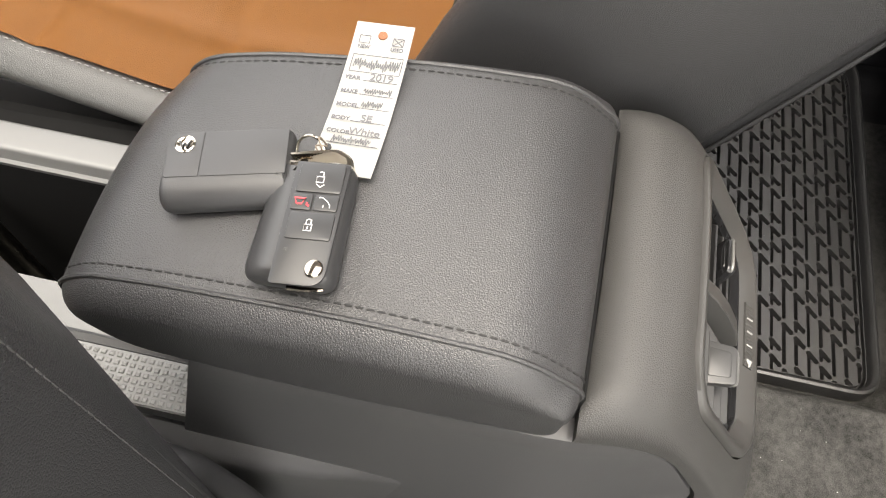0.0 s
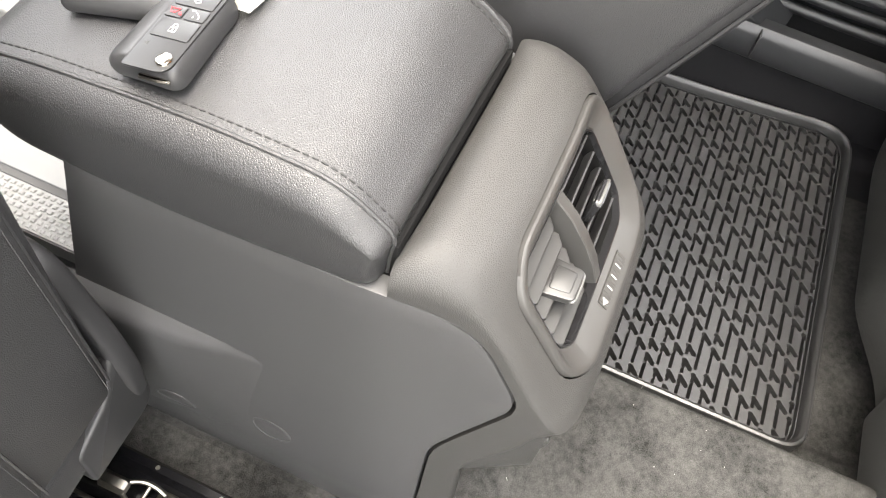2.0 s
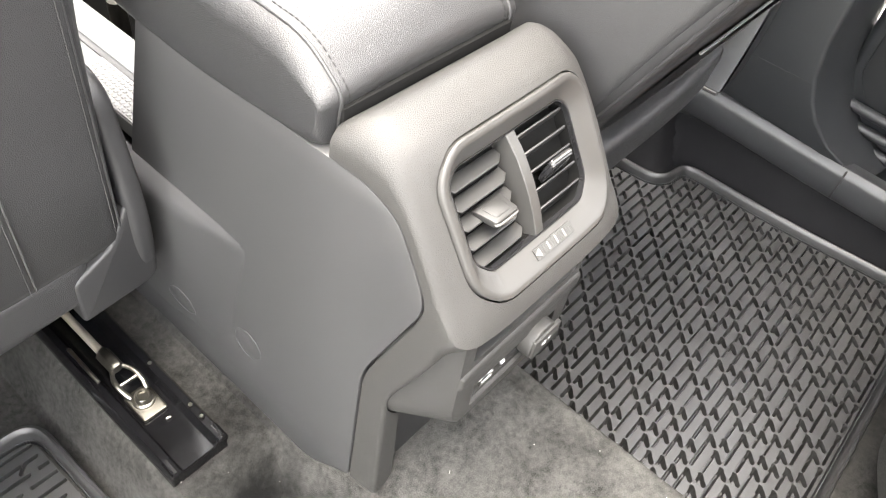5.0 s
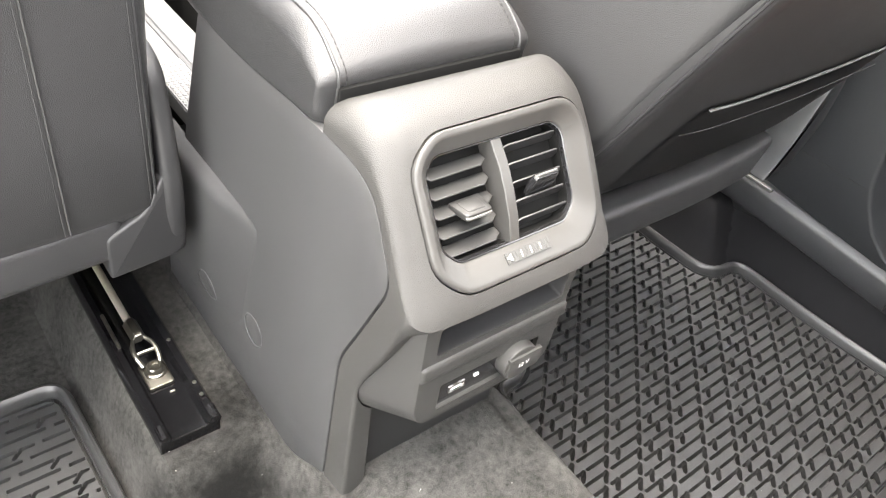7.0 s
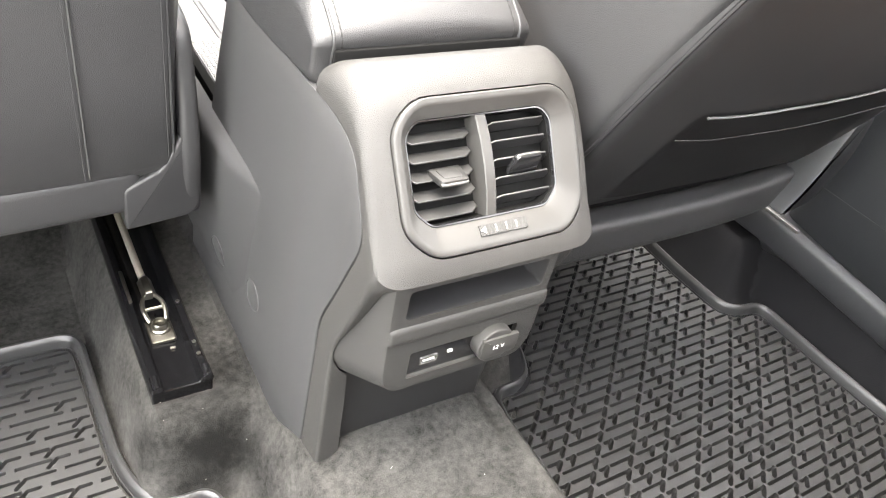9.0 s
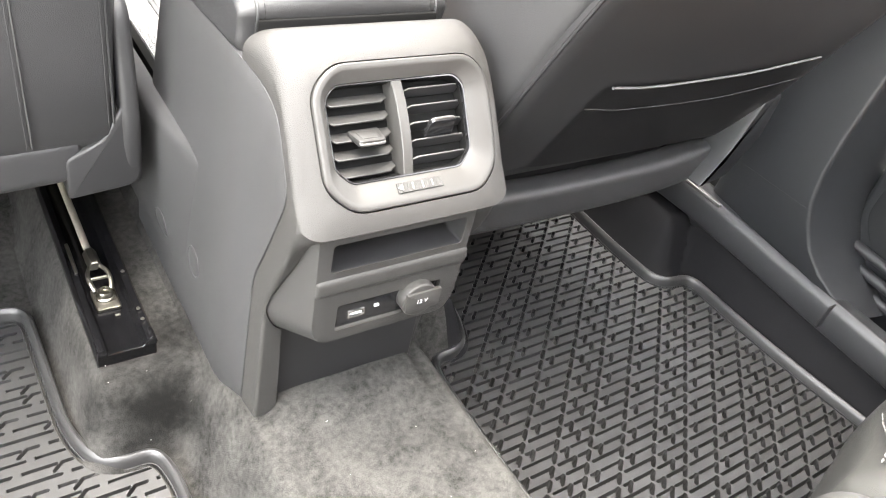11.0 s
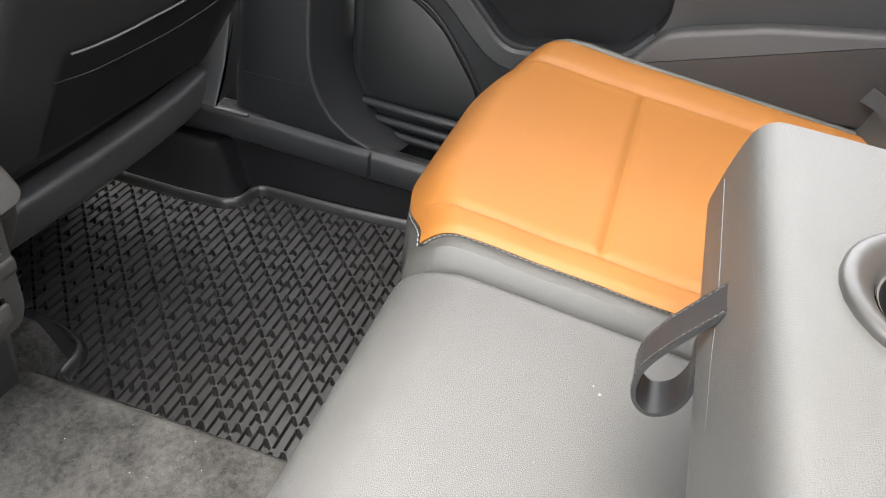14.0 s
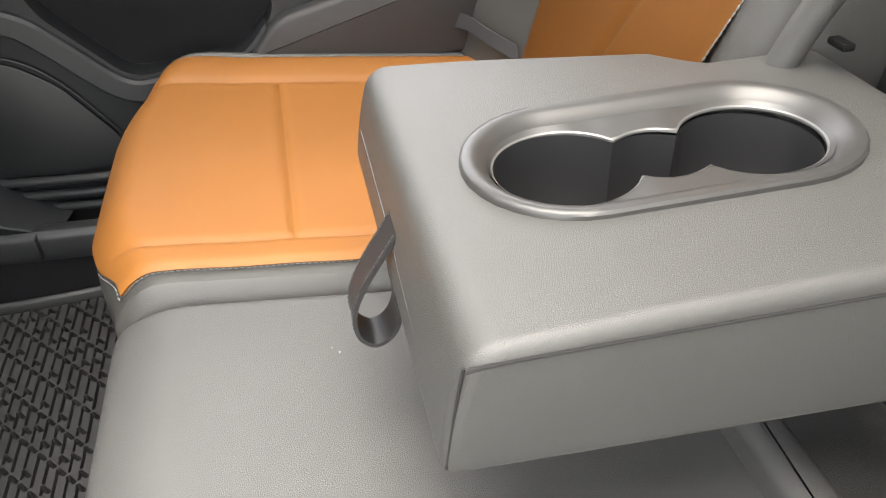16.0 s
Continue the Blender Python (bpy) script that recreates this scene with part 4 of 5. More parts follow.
block(bm, -0.14, 0.16, -1.015, -0.965, 0.22, 0.98, 0.01)
part("recess_back", bm, DARK, bench)

outer_seat = thing("rear_seat", "orange leather rear seat with grey leather borders", "car seat", (0.46, -0.55, 0.1))


def front_edge(x):
    """The front line of the right cushion, bowed and drawn back at the door side."""
    return -0.262 - 0.034 * step(0.345, 0.215, x) - 0.046 * step(0.52, 0.77, x) ** 1.3


def top_z(x, y):
    """Crown at the front, falling to the back, with low wings at the sides."""
    wing = 0.004 * step(0.29, 0.235, x) + 0.022 * step(0.62, 0.70, x)
    d = front_edge(x) - y
    return 0.318 + wing * 0.5 - 0.105 * (d - 0.04) * step(0.0, 0.12, d) - 0.045 * (1 - min(max(d / 0.05, 0), 1)) ** 2


bm = bmesh.new()
loops = []
N = 44
for i in range(N + 1):
    x = 0.204 + 0.540 * i / N
    e = min(x - 0.204, 0.744 - x) / 0.018
    drop = 0.018 * (1 - math.sqrt(max(0, 1 - (1 - min(e, 1)) ** 2)))
    fy = front_edge(x) - drop * 0.6
    loop = [(x, fy - 0.02, 0.05), (x, fy - 0.004, 0.15), (x, fy + 0.003, 0.22), (x, fy + 0.002, 0.25)]
    for k in range(34):
        d = 0.66 * (k / 33) ** 1.6
        loop.append((x, fy - d, top_z(x, fy - d) - drop))
    loop += [(x, -0.96, 0.05)]
    loops.append(loop)
rings(bm, loops)
cushion = part("cushion", bm, LEATHER_GREY, outer_seat)
bm = bmesh.new()


def insert_point(u, v):
    x = 0.233 + 0.476 * u
    d = 0.006 + 0.0095 * step(0.298, 0.234, x) + 0.60 * v**1.5
    y = front_edge(x) - d
    near, far = 0.272 + 0.012 * step(0.06, 0.0, d), 0.648
    puff = 0.0045 - 0.004 * max(0, 1 - min(u, 1 - u) / 0.012) ** 2
    grooves_here = [0.0055 * math.exp(-(((x - near) / 0.006) ** 2)) * step(0.012, 0.04, d), 0.0050 * math.exp(-(((x - far) / 0.007) ** 2)) * step(0.012, 0.04, d)]
    if near < x < far:
        grooves_here.append(0.0042 * math.exp(-(((y + 0.468) / 0.0055) ** 2)))
        puff += 0.003 * math.sin(math.pi * (x - near) / (far - near))
    puff -= max(grooves_here)
    puff += 0.0010 * noise.noise((x * 14, y * 20, 2.0)) * step(0.02, 0.08, d)
    return (x, y, top_z(x, y) + puff)


sheet(bm, insert_point, 150, 230)
for f in bm.faces:
    f.normal_update()
bmesh.ops.solidify(bm, geom=bm.faces[:], thickness=0.005)
part("insert", bm, ORANGE, cushion, "orange leather insert")
bm = bmesh.new()
tube(bm, smooth_path([(0.7165 - 0.004 * step(0.03, 0.0, k), front_edge(0.7165) - k, top_z(0.7165, front_edge(0.7165) - k) + 0.003) for k in (0.004, 0.02, 0.06, 0.15, 0.3, 0.45, 0.56)], 6), 0.0075, 10)
part("edge_piping", bm, LEATHER_GREY, cushion, "grey leather piping along the door side")
bm = bmesh.new()
stitches(bm, [Vector(insert_point(0.0, v / 40)) + Vector((-0.0026, 0, 0.0016)) for v in range(1, 41)], 0.0056, 0.0038, 0.0008)
stitches(bm, [Vector(insert_point(u / 40, 0.0)) + Vector((0, 0.0062, -0.0030)) for u in range(0, 6)], 0.006, 0.0042, 0.0008)
part("stitching", bm, THREAD_GREY, cushion, "pale edge stitching")
for name, line, r in (("side_piping", [Vector(insert_point(0.0, v / 40)) + Vector((-0.0010, 0, -0.0008)) for v in range(41)], 0.0015), ("front_piping", [Vector(insert_point(u / 60, 0.0)) + Vector((0, 0.0022, -0.0020)) for u in range(61)], 0.0026)):
    bm = bmesh.new()
    tube(bm, line, r, 8)
    part(name, bm, LEATHER if name == "side_piping" else LEATHER_GREY, cushion, "dark piping round the insert" if name == "side_piping" else "")
bk = seat_back(outer_seat, 0.145, 0.765, 0.23, 0.070, 0.16)
bm = bmesh.new()


def back_insert(u, v):
    z = 0.265 + 0.62 * v
    x = 0.212 - 0.30 * (min(z, 0.62) - 0.485) * (1 - u) + 0.385 * u
    fold = 0.005 * math.exp(-(((u - 0.42 + 0.55 * (v - 0.22)) / 0.02) ** 2))
    return (x, back_y(z) + 0.012 + 0.010 * (1 - (2 * u - 1) ** 4) - fold, z)


sheet(bm, back_insert, 70, 50)
bmesh.ops.solidify(bm, geom=bm.faces[:], thickness=-0.006)
part("insert", bm, ORANGE, bk, "orange leather insert")
bm = bmesh.new()
stitches(bm, [Vector(back_insert(0, v / 20)) + Vector((-0.003, 0.003, 0)) for v in range(21)], 0.0065, 0.005, 0.0011)
part("stitching", bm, THREAD_GREY, bk)
bm = bmesh.new()
path = smooth_path([(0.738, back_y(0.33) + 0.058, 0.330), (0.728, back_y(0.34) + 0.084, 0.345), (0.700, back_y(0.345) + 0.068, 0.348), (0.655, back_y(0.34) + 0.045, 0.340), (0.612, back_y(0.33) + 0.014, 0.330)], 6)
rings(bm, [[p + Vector(o) for o in ((0.006, 0, 0.010), (-0.006, 0, -0.010), (-0.006, 0.0018, -0.010), (0.006, 0.0018, 0.010))] for p in path])
part("fold_strap", bm, WEB, bk, "dark webbing loop on the seat back")
bm = bmesh.new()
block(bm, -0.122, 0.14, -0.820, -0.780, 0.20, 0.288, 0.014, seg=4)
part("lower_pad", bm, LEATHER_BENCH_LIT, bench)
# curved edge of the armrest recess
bm = bmesh.new()
arc = [(0.135, back_y(0.44) + 0.006, 0.44), (0.128, back_y(0.50) + 0.01, 0.50), (0.112, back_y(0.57) + 0.01, 0.57), (0.085, back_y(0.63) + 0.01, 0.63), (0.04, back_y(0.67) + 0.008, 0.67), (-0.02, back_y(0.69) + 0.006, 0.69), (-0.10, back_y(0.69), 0.69)]
tube(bm, smooth_path(arc, 8), 0.0125, 12)
part("recess_edge", bm, LEATHER_GREY, bk)
bm = bmesh.new()
block(bm, 0.092, 0.112, back_y(0.53) - 0.014, back_y(0.53) - 0.004, 0.523, 0.529, 0.002)
part("latch", bm, BLACK, bk)

# ---- folding rear armrest ----
armrest = thing("folding_armrest", "grey leather fold-down armrest with two cup holders", "armrest", (0.055, -0.7, 0.3))
bm = bmesh.new()
arm_prof = rounded([(-0.532, 0.411, 0.014), (-0.5375, 0.4560, 0.03), (-0.5480, 0.4965, 0.018), (-0.62, 0.5005, 0.08), (-0.90, 0.506, 0.02), (-0.90, 0.392, 0.02)], 6)
pillow(bm, arm_prof, "x", -0.1135, 0.227, 0.009, 6)
bmesh.ops.bisect_plane(bm, geom=bm.verts[:] + bm.edges[:] + bm.faces[:], plane_co=(0, -0.765, 0), plane_no=(0, 1, 0))
bmesh.ops.bisect_plane(bm, geom=bm.verts[:] + bm.edges[:] + bm.faces[:], plane_co=(0, -0.785, 0), plane_no=(0, 1, 0))
bmesh.ops.bisect_plane(bm, geom=bm.verts[:] + bm.edges[:] + bm.faces[:], plane_co=(0, -0.800, 0), plane_no=(0, 1, 0))
for v in bm.verts:
    if v.co.x > 0:
        v.co.x -= 0.050 * min(max((-0.56 - v.co.y) / 0.22, 0), 1) + 0.028 * step(-0.765, -0.800, v.co.y)
arm_body = part("pad", bm, LEATHER_GREY, armrest)


def stadium(cx, cy, length, width, n=16):
    r = width / 2
    h = length / 2 - r
    out = [(cx + r * math.cos(math.pi * k / n), cy + h + r * math.sin(math.pi * k / n)) for k in range(n + 1)]
    return out + [(cx - r * math.cos(math.pi * k / n), cy - h - r * math.sin(math.pi * k / n)) for k in range(n + 1)]


CUP = (0.037, -0.712)
bm = bmesh.new()
pillow(bm, stadium(*CUP, 0.246, 0.124), "z", 0.425, 0.56, 0.001, 1)
bm.transform(Matrix.Translation((-0.055, 0.7, -0.3)))
carve(arm_body, bm)
bm = bmesh.new()
ring_loops = [(0.262, 0.138, 0.4990), (0.2615, 0.1375, 0.5028), (0.258, 0.134, 0.5046), (0.250, 0.126, 0.5050), (0.240, 0.116, 0.5032), (0.229, 0.104, 0.4980), (0.225, 0.100, 0.4955)]
rings(bm, [[(a, b, z + 0.0025 * (-b - 0.62) / 0.1) for a, b in stadium(*CUP, L, w)] for L, w, z in ring_loops], cap=False)
part("cup_ring", bm, CUPRING, armrest, "satin grey plastic cup holder surround")


def cup_outline(grow=0.0, n=60):
    """Two round cups and a smaller round pocket between, run together."""
    lobes = ((CUP[1] + 0.0630, 0.0465, 0.0445), (CUP[1], 0.032, 0.030), (CUP[1] - 0.0630, 0.0465, 0.0445))
    y0, y1 = CUP[1] - 0.1095 - grow, CUP[1] + 0.1095 + grow
    def half(y):
        return max([(wide + grow) * math.sqrt(max(1 - ((y - c) / (long + grow)) ** 2, 0)) for c, long, wide in lobes] + [0.0006])
    ys = [(y0 + y1) / 2 - (y1 - y0) / 2 * math.cos(math.pi * k / n) for k in range(n + 1)]
    return [(CUP[0] + half(y), y) for y in ys] + [(CUP[0] - half(y), y) for y in reversed(ys)]


bm = bmesh.new()
hole = cup_outline()
outer = []
for a, b in hole:
    # the matching point on the surround's inner line
    dx, dy = a - CUP[0], b - CUP[1]
    if abs(dy) < 0.0622:
        outer.append((CUP[0] + math.copysign(0.0505, dx), b))
    else:
        c = CUP[1] + math.copysign(0.0622, dy)
        v = Vector((dx, b - c))
        v = v.normalized() * 0.0505 if v.length > 1e-6 else Vector((0, 0.0505))
        outer.append((CUP[0] + v.x, c + v.y))


def lift(b):
    return 0.0025 * (-b - 0.62) / 0.1


rings(bm, [[(a, b, 0.4970 + lift(b)) for a, b in outer], [(a, b, 0.4945 + lift(b)) for a, b in cup_outline(0.0015)]], cap=False)
part("cup_deck", bm, CUPRING, armrest)
bm = bmesh.new()
rings(bm, [[(a, b, 0.4948 + lift(b)) for a, b in cup_outline(0.0015)], [(a, b, 0.4940 + lift(b)) for a, b in cup_outline(0.0002)], [(a, b, 0.4925 + lift(b)) for a, b in hole]], cap=False)
part("cup_rim", bm, SATIN, armrest, "thin bright edge round the cups")
bm = bmesh.new()
well = [[(CUP[0] + (a - CUP[0]) * k, CUP[1] + (b - CUP[1]) * (0.5 + 0.5 * k), z) for a, b in hole] for k, z in ((1, 0.4935), (0.985, 0.46), (0.95, 0.437), (0.90, 0.434))]
rings(bm, well, cap=False)
part("cup_well", bm, CUPWALL, armrest)
bm = bmesh.new()
pillow(bm, stadium(*CUP, 0.226, 0.102), "z", 0.428, 0.4345, 0.001, 1)
part("cup_floor", bm, DARK, armrest)
# seams of the cover
bm = bmesh.new()
tube(bm, smooth_path([(-0.1135, y, z) for y, z in ((-0.5465, 0.4875), (-0.570, 0.4895), (-0.65, 0.4900), (-0.76, 0.4900), (-0.89, 0.4900))], 6), 0.0012, 6)
tube(bm, smooth_path([(-0.1109, -0.5460, 0.4875), (-0.1109, -0.5412, 0.4560), (-0.1109, -0.5366, 0.4180)], 6), 0.0009, 6)
part("seam", bm, THREAD_BLACK, armrest)
bm = bmesh.new()
tube(bm, smooth_path([(-0.1090, -0.5400, 0.4540), (-0.103, -0.5372, 0.4430), (-0.085, -0.5360, 0.4365), (-0.027, -0.5362, 0.4400), (0.022, -0.5365, 0.4430), (0.068, -0.5370, 0.4480), (0.207, -0.5372, 0.4500)], 6), 0.0008, 6)
part("crease", bm, LEATHER_GREY, armrest, "raised seam across the end of the armrest")
bm = bmesh.new()
loop = smooth_path([(0, -0.546, 0.467), (0, -0.532, 0.446), (0, -0.516, 0.420), (0, -0.507, 0.398), (0, -0.508, 0.377), (0, -0.519, 0.3665), (0, -0.532, 0.374), (0, -0.538, 0.392), (0, -0.536, 0.412), (0, -0.540, 0.432), (0, -0.547, 0.448)], 6)
sections = []
for i, p in enumerate(loop):
    d = (loop[min(i + 1, len(loop) - 1)] - loop[max(i - 1, 0)]).normalized()
    nrm = Vector((0, -d.z, d.y)) * 0.0015
    sections.append([p + Vector((0.041, 0, 0)) - nrm, p + Vector((0.070, 0, 0)) - nrm, p + Vector((0.070, 0, 0)) + nrm, p + Vector((0.041, 0, 0)) + nrm])
rings(bm, sections)
strap = part("pull_strap", bm, DARKLEATHER, armrest, "dark leather pull strap loop")
for x in (0.0435, 0.0675):
    bm = bmesh.new()
    stitches(bm, [p + Vector((x, 0.0017, 0.0006)) for p in loop[:26]], 0.0045, 0.003, 0.0005)
    part("stitching", bm, THREAD_GREY2, strap)

# ---- right side: sill, pillar and door ----
sill = thing("sill_trim", "dark plastic door sill trim", "trim", kind="structure")
bm = bmesh.new()
loops = []
for y, x, h in ((0.9, 0.60, 0.152), (0.3, 0.610, 0.152), (0.16, 0.625, 0.146), (0.05, 0.643, 0.130), (-0.05, 0.651, 0.119), (-0.3, 0.645, 0.114), (-0.9, 0.65, 0.114)):
    loops.append([(x + a, y, h + z) for a, z in ((0.03, -0.065), (0.008, -0.052), (0.0035, -0.047), (0.0, -0.012), (0.002, -0.005), (0.008, 0.0), (0.030, -0.001), (0.036, -0.006), (0.042, -0.024), (0.068, -0.030), (0.072, -0.05), (0.13, -0.055), (0.13, -0.12), (0.05, -0.12))])
rings(bm, loops)
part("sill", bm, SILLPLASTIC, sill)
bm = bmesh.new()
block(bm, 0.612, 0.619, 0.10, 0.175, 0.148, 0.1535, 0.001)
part("scuff_strip", bm, SATIN, sill, "grey sill strip")
bm = bmesh.new()
block(bm, 0.638, 0.684, -0.0915, -0.089, 0.08, 0.1165, 0.0005)
part("joint", bm, DARK, sill)
pillar = thing("pillar_trim", "dark grey pillar trim with a flared foot", "trim", kind="structure")
bm = bmesh.new()
loops = []
for z, x, y0, y1 in ((0.104, 0.668, -0.125, 0.15), (0.116, 0.660, -0.100, 0.15), (0.135, 0.652, -0.066, 0.15), (0.16, 0.646, -0.040, 0.145), (0.19, 0.642, -0.022, 0.14), (0.22, 0.640, -0.011, 0.135), (0.26, 0.640, -0.005, 0.13), (0.31, 0.642, -0.004, 0.125), (0.5, 0.655, -0.010, 0.11), (0.8, 0.68, -0.02, 0.1), (1.15, 0.60, -0.02, 0.1)):
    loops.append([(a, b, z) for a, b in rounded([(x, y0 + 0.012, 0.006), (x, y1, 0.02), (x + 0.15, y1, 0.01), (x + 0.15, y0 - 0.004, 0.01), (x + 0.07, y0 - 0.004, 0.03)], 5)])
rings(bm, loops)
part("pillar", bm, DOORPLASTIC, pillar)
bm = bmesh.new()
rings(bm, [[(a - 0.0008, b, z) for a, b in ((0.641, 0.005), (0.6405, 0.125), (0.66, 0.125), (0.66, 0.018))] for z in (0.2090, 0.2110)])
part("joint", bm, DARK, pillar)

door = thing("rear_door", "dark grey rear door with a storage niche and ribbed pocket", "car door", (0.74, -0.3, 0.1))
bm = bmesh.new()
block(bm, 0.745, 0.80, -0.78, -0.012, 0.040, 0.64, 0.015)
panel = part("door_panel", bm, DOORPLASTIC, door)
bm = bmesh.new()
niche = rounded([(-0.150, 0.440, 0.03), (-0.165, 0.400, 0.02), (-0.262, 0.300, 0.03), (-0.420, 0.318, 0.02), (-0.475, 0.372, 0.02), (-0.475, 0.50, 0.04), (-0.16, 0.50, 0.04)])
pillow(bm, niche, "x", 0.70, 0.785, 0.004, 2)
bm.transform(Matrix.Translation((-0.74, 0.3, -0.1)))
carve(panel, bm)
# Added dark sheet stands in for the shade at the niche's back.
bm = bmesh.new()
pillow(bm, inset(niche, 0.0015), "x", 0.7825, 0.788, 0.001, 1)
part("niche_dark_sheet", bm, ROUGH_BLACK, door, "dark sheet added to shade the niche")


def rib(pts, r, mat, name, parent, flat=1.0):
    bm = bmesh.new()
    tube(bm, smooth_path(pts, 6), r, 10, flat=flat)
    return part(name, bm, mat, parent)


bm = bmesh.new()
band = smooth_path([(0.742, -0.016, 0.398), (0.740, -0.09, 0.405), (0.740, -0.138, 0.392), (0.740, -0.178, 0.358), (0.740, -0.25, 0.292), (0.740, -0.31, 0.288), (0.740, -0.42, 0.308), (0.742, -0.47, 0.352)], 8)
sections = []
for i, p in enumerate(band):
    d = (band[min(i + 1, len(band) - 1)] - band[max(i - 1, 0)]).normalized()
    n = Vector((0, -d.z, d.y))
    sections.append([p + n * a + Vector((b, 0, 0)) for a, b in ((0.020, 0.02), (0.0185, -0.006), (0.0150, -0.0105), (-0.0090, -0.0085), (-0.0135, -0.004), (-0.0145, 0.02))])
rings(bm, sections)
part("niche_frame", bm, DOORPLASTIC, door)
bm = bmesh.new()
sp = rounded([(-0.035, 0.352, 0.02), (-0.110, 0.342, 0.03), (-0.165, 0.300, 0.02), (-0.225, 0.215, 0.02), (-0.235, 0.165, 0.01), (-0.06, 0.165, 0.01), (-0.030, 0.20, 0.02)])
pillow(bm, sp, "x", 0.739, 0.75, 0.003, 2)
part("speaker_cover", bm, DOORDARK, door)
rib([(0.741, -0.035, 0.354), (0.7405, -0.110, 0.346), (0.7405, -0.168, 0.304), (0.7405, -0.232, 0.215)], 0.0025, DOORDARK, "cover_edge", door)
for z, a, b in ((0.160, -0.035, -0.34), (0.135, -0.05, -0.36), (0.112, -0.06, -0.38)):
    rib([(0.738, a, z), (0.730, (a + b) / 2, z - 0.003), (0.738, b, z - 0.005)], 0.0075, DOORPLASTIC, "pocket_rib", door)
bm = bmesh.new()
arm = rounded([(-0.430, 0.318, 0.02), (-0.475, 0.372, 0.02), (-0.60, 0.405, 0.02), (-0.78, 0.43, 0.01), (-0.78, 0.30, 0.01), (-0.60, 0.29, 0.02)])
pillow(bm, arm, "x", 0.715, 0.75, 0.008, 3)
part("door_armrest", bm, DOORGREY, door)

# ---- shell of the car ----
# Unseen roof; its opening is placed and sized to let light in.
roof = thing("ceiling", "pale cloth roof lining", "ceiling", kind="structure")
bm = bmesh.new()
opening = [(-0.52, -0.92), (0.32, -0.92), (0.32, 0.45), (-0.52, 0.45)]
edge = [(-0.66, -1.5), (0.66, -1.5), (0.66, 0.62), (-0.66, 0.62)]
rings(bm, [[(a, b, 1.16) for a, b in opening], [(a, b, 1.16) for a, b in edge], [(a, b, 1.20) for a, b in edge], [(a, b, 1.20) for a, b in opening], [(a, b, 1.16) for a, b in opening]], cap=False)
bmesh.ops.remove_doubles(bm, verts=bm.verts, dist=0.0001)
part("lining", bm, CLOTH, roof, "pale lining round an assumed roof opening", smooth=0)
shell_ob = thing("wall_body", "dark lower body sides of the car", "car body", kind="structure")
# Unseen sides; bulkhead and rear wall raised to hold back light.
for name, box in (("side_front_right", (0.76, 0.82, 0.0, 1.2, -0.05, 0.64)), ("bulkhead", (-0.8, 0.8, 1.1, 1.16, -0.05, 0.90)), ("rear_wall", (-0.8, 0.8, -1.7, -1.6, -0.05, 0.90)), ("side_front_left", (-0.82, -0.76, 0.1, 1.2, -0.05, 0.64)), ("side_rear_right", (0.76, 0.82, -1.7, -0.78, -0.05, 0.7)), ("side_rear_left", (-0.82, -0.76, -1.7, -0.85, -0.05, 0.7)), ("door_rear_left", (-0.82, -0.76, -0.84, 0.09, -0.05, 0.12)), ("under", (-0.82, 0.82, -1.7, 1.2, -0.10, -0.05))):
    bm = bmesh.new()
    block(bm, *box, 0.01)
    part(name, bm, DOORPLASTIC, shell_ob)
ground = thing("ground", "pale grey concrete ground outside the car", "ground", kind="structure")
bm = bmesh.new()
bmesh.ops.create_grid(bm, x_segments=4, y_segments=4, size=60)
bmesh.ops.translate(bm, vec=(0, 0, -0.45), verts=bm.verts)
part("paving", bm, material("concrete", (0.38, 0.37, 0.35), 0.9, grain=0.4, grain_size=0.01), ground)


# ---- keys and tag on the lid ----
def key_outline(w=0.0215, top=0.0315, bottom=-0.0335):
    return rounded([(bottom, -w * 1.02, 0.009), (top, -w * 0.98, 0.003), (top, w * 0.98, 0.003), (bottom + 0.003, w * 1.06, 0.008)], 6)


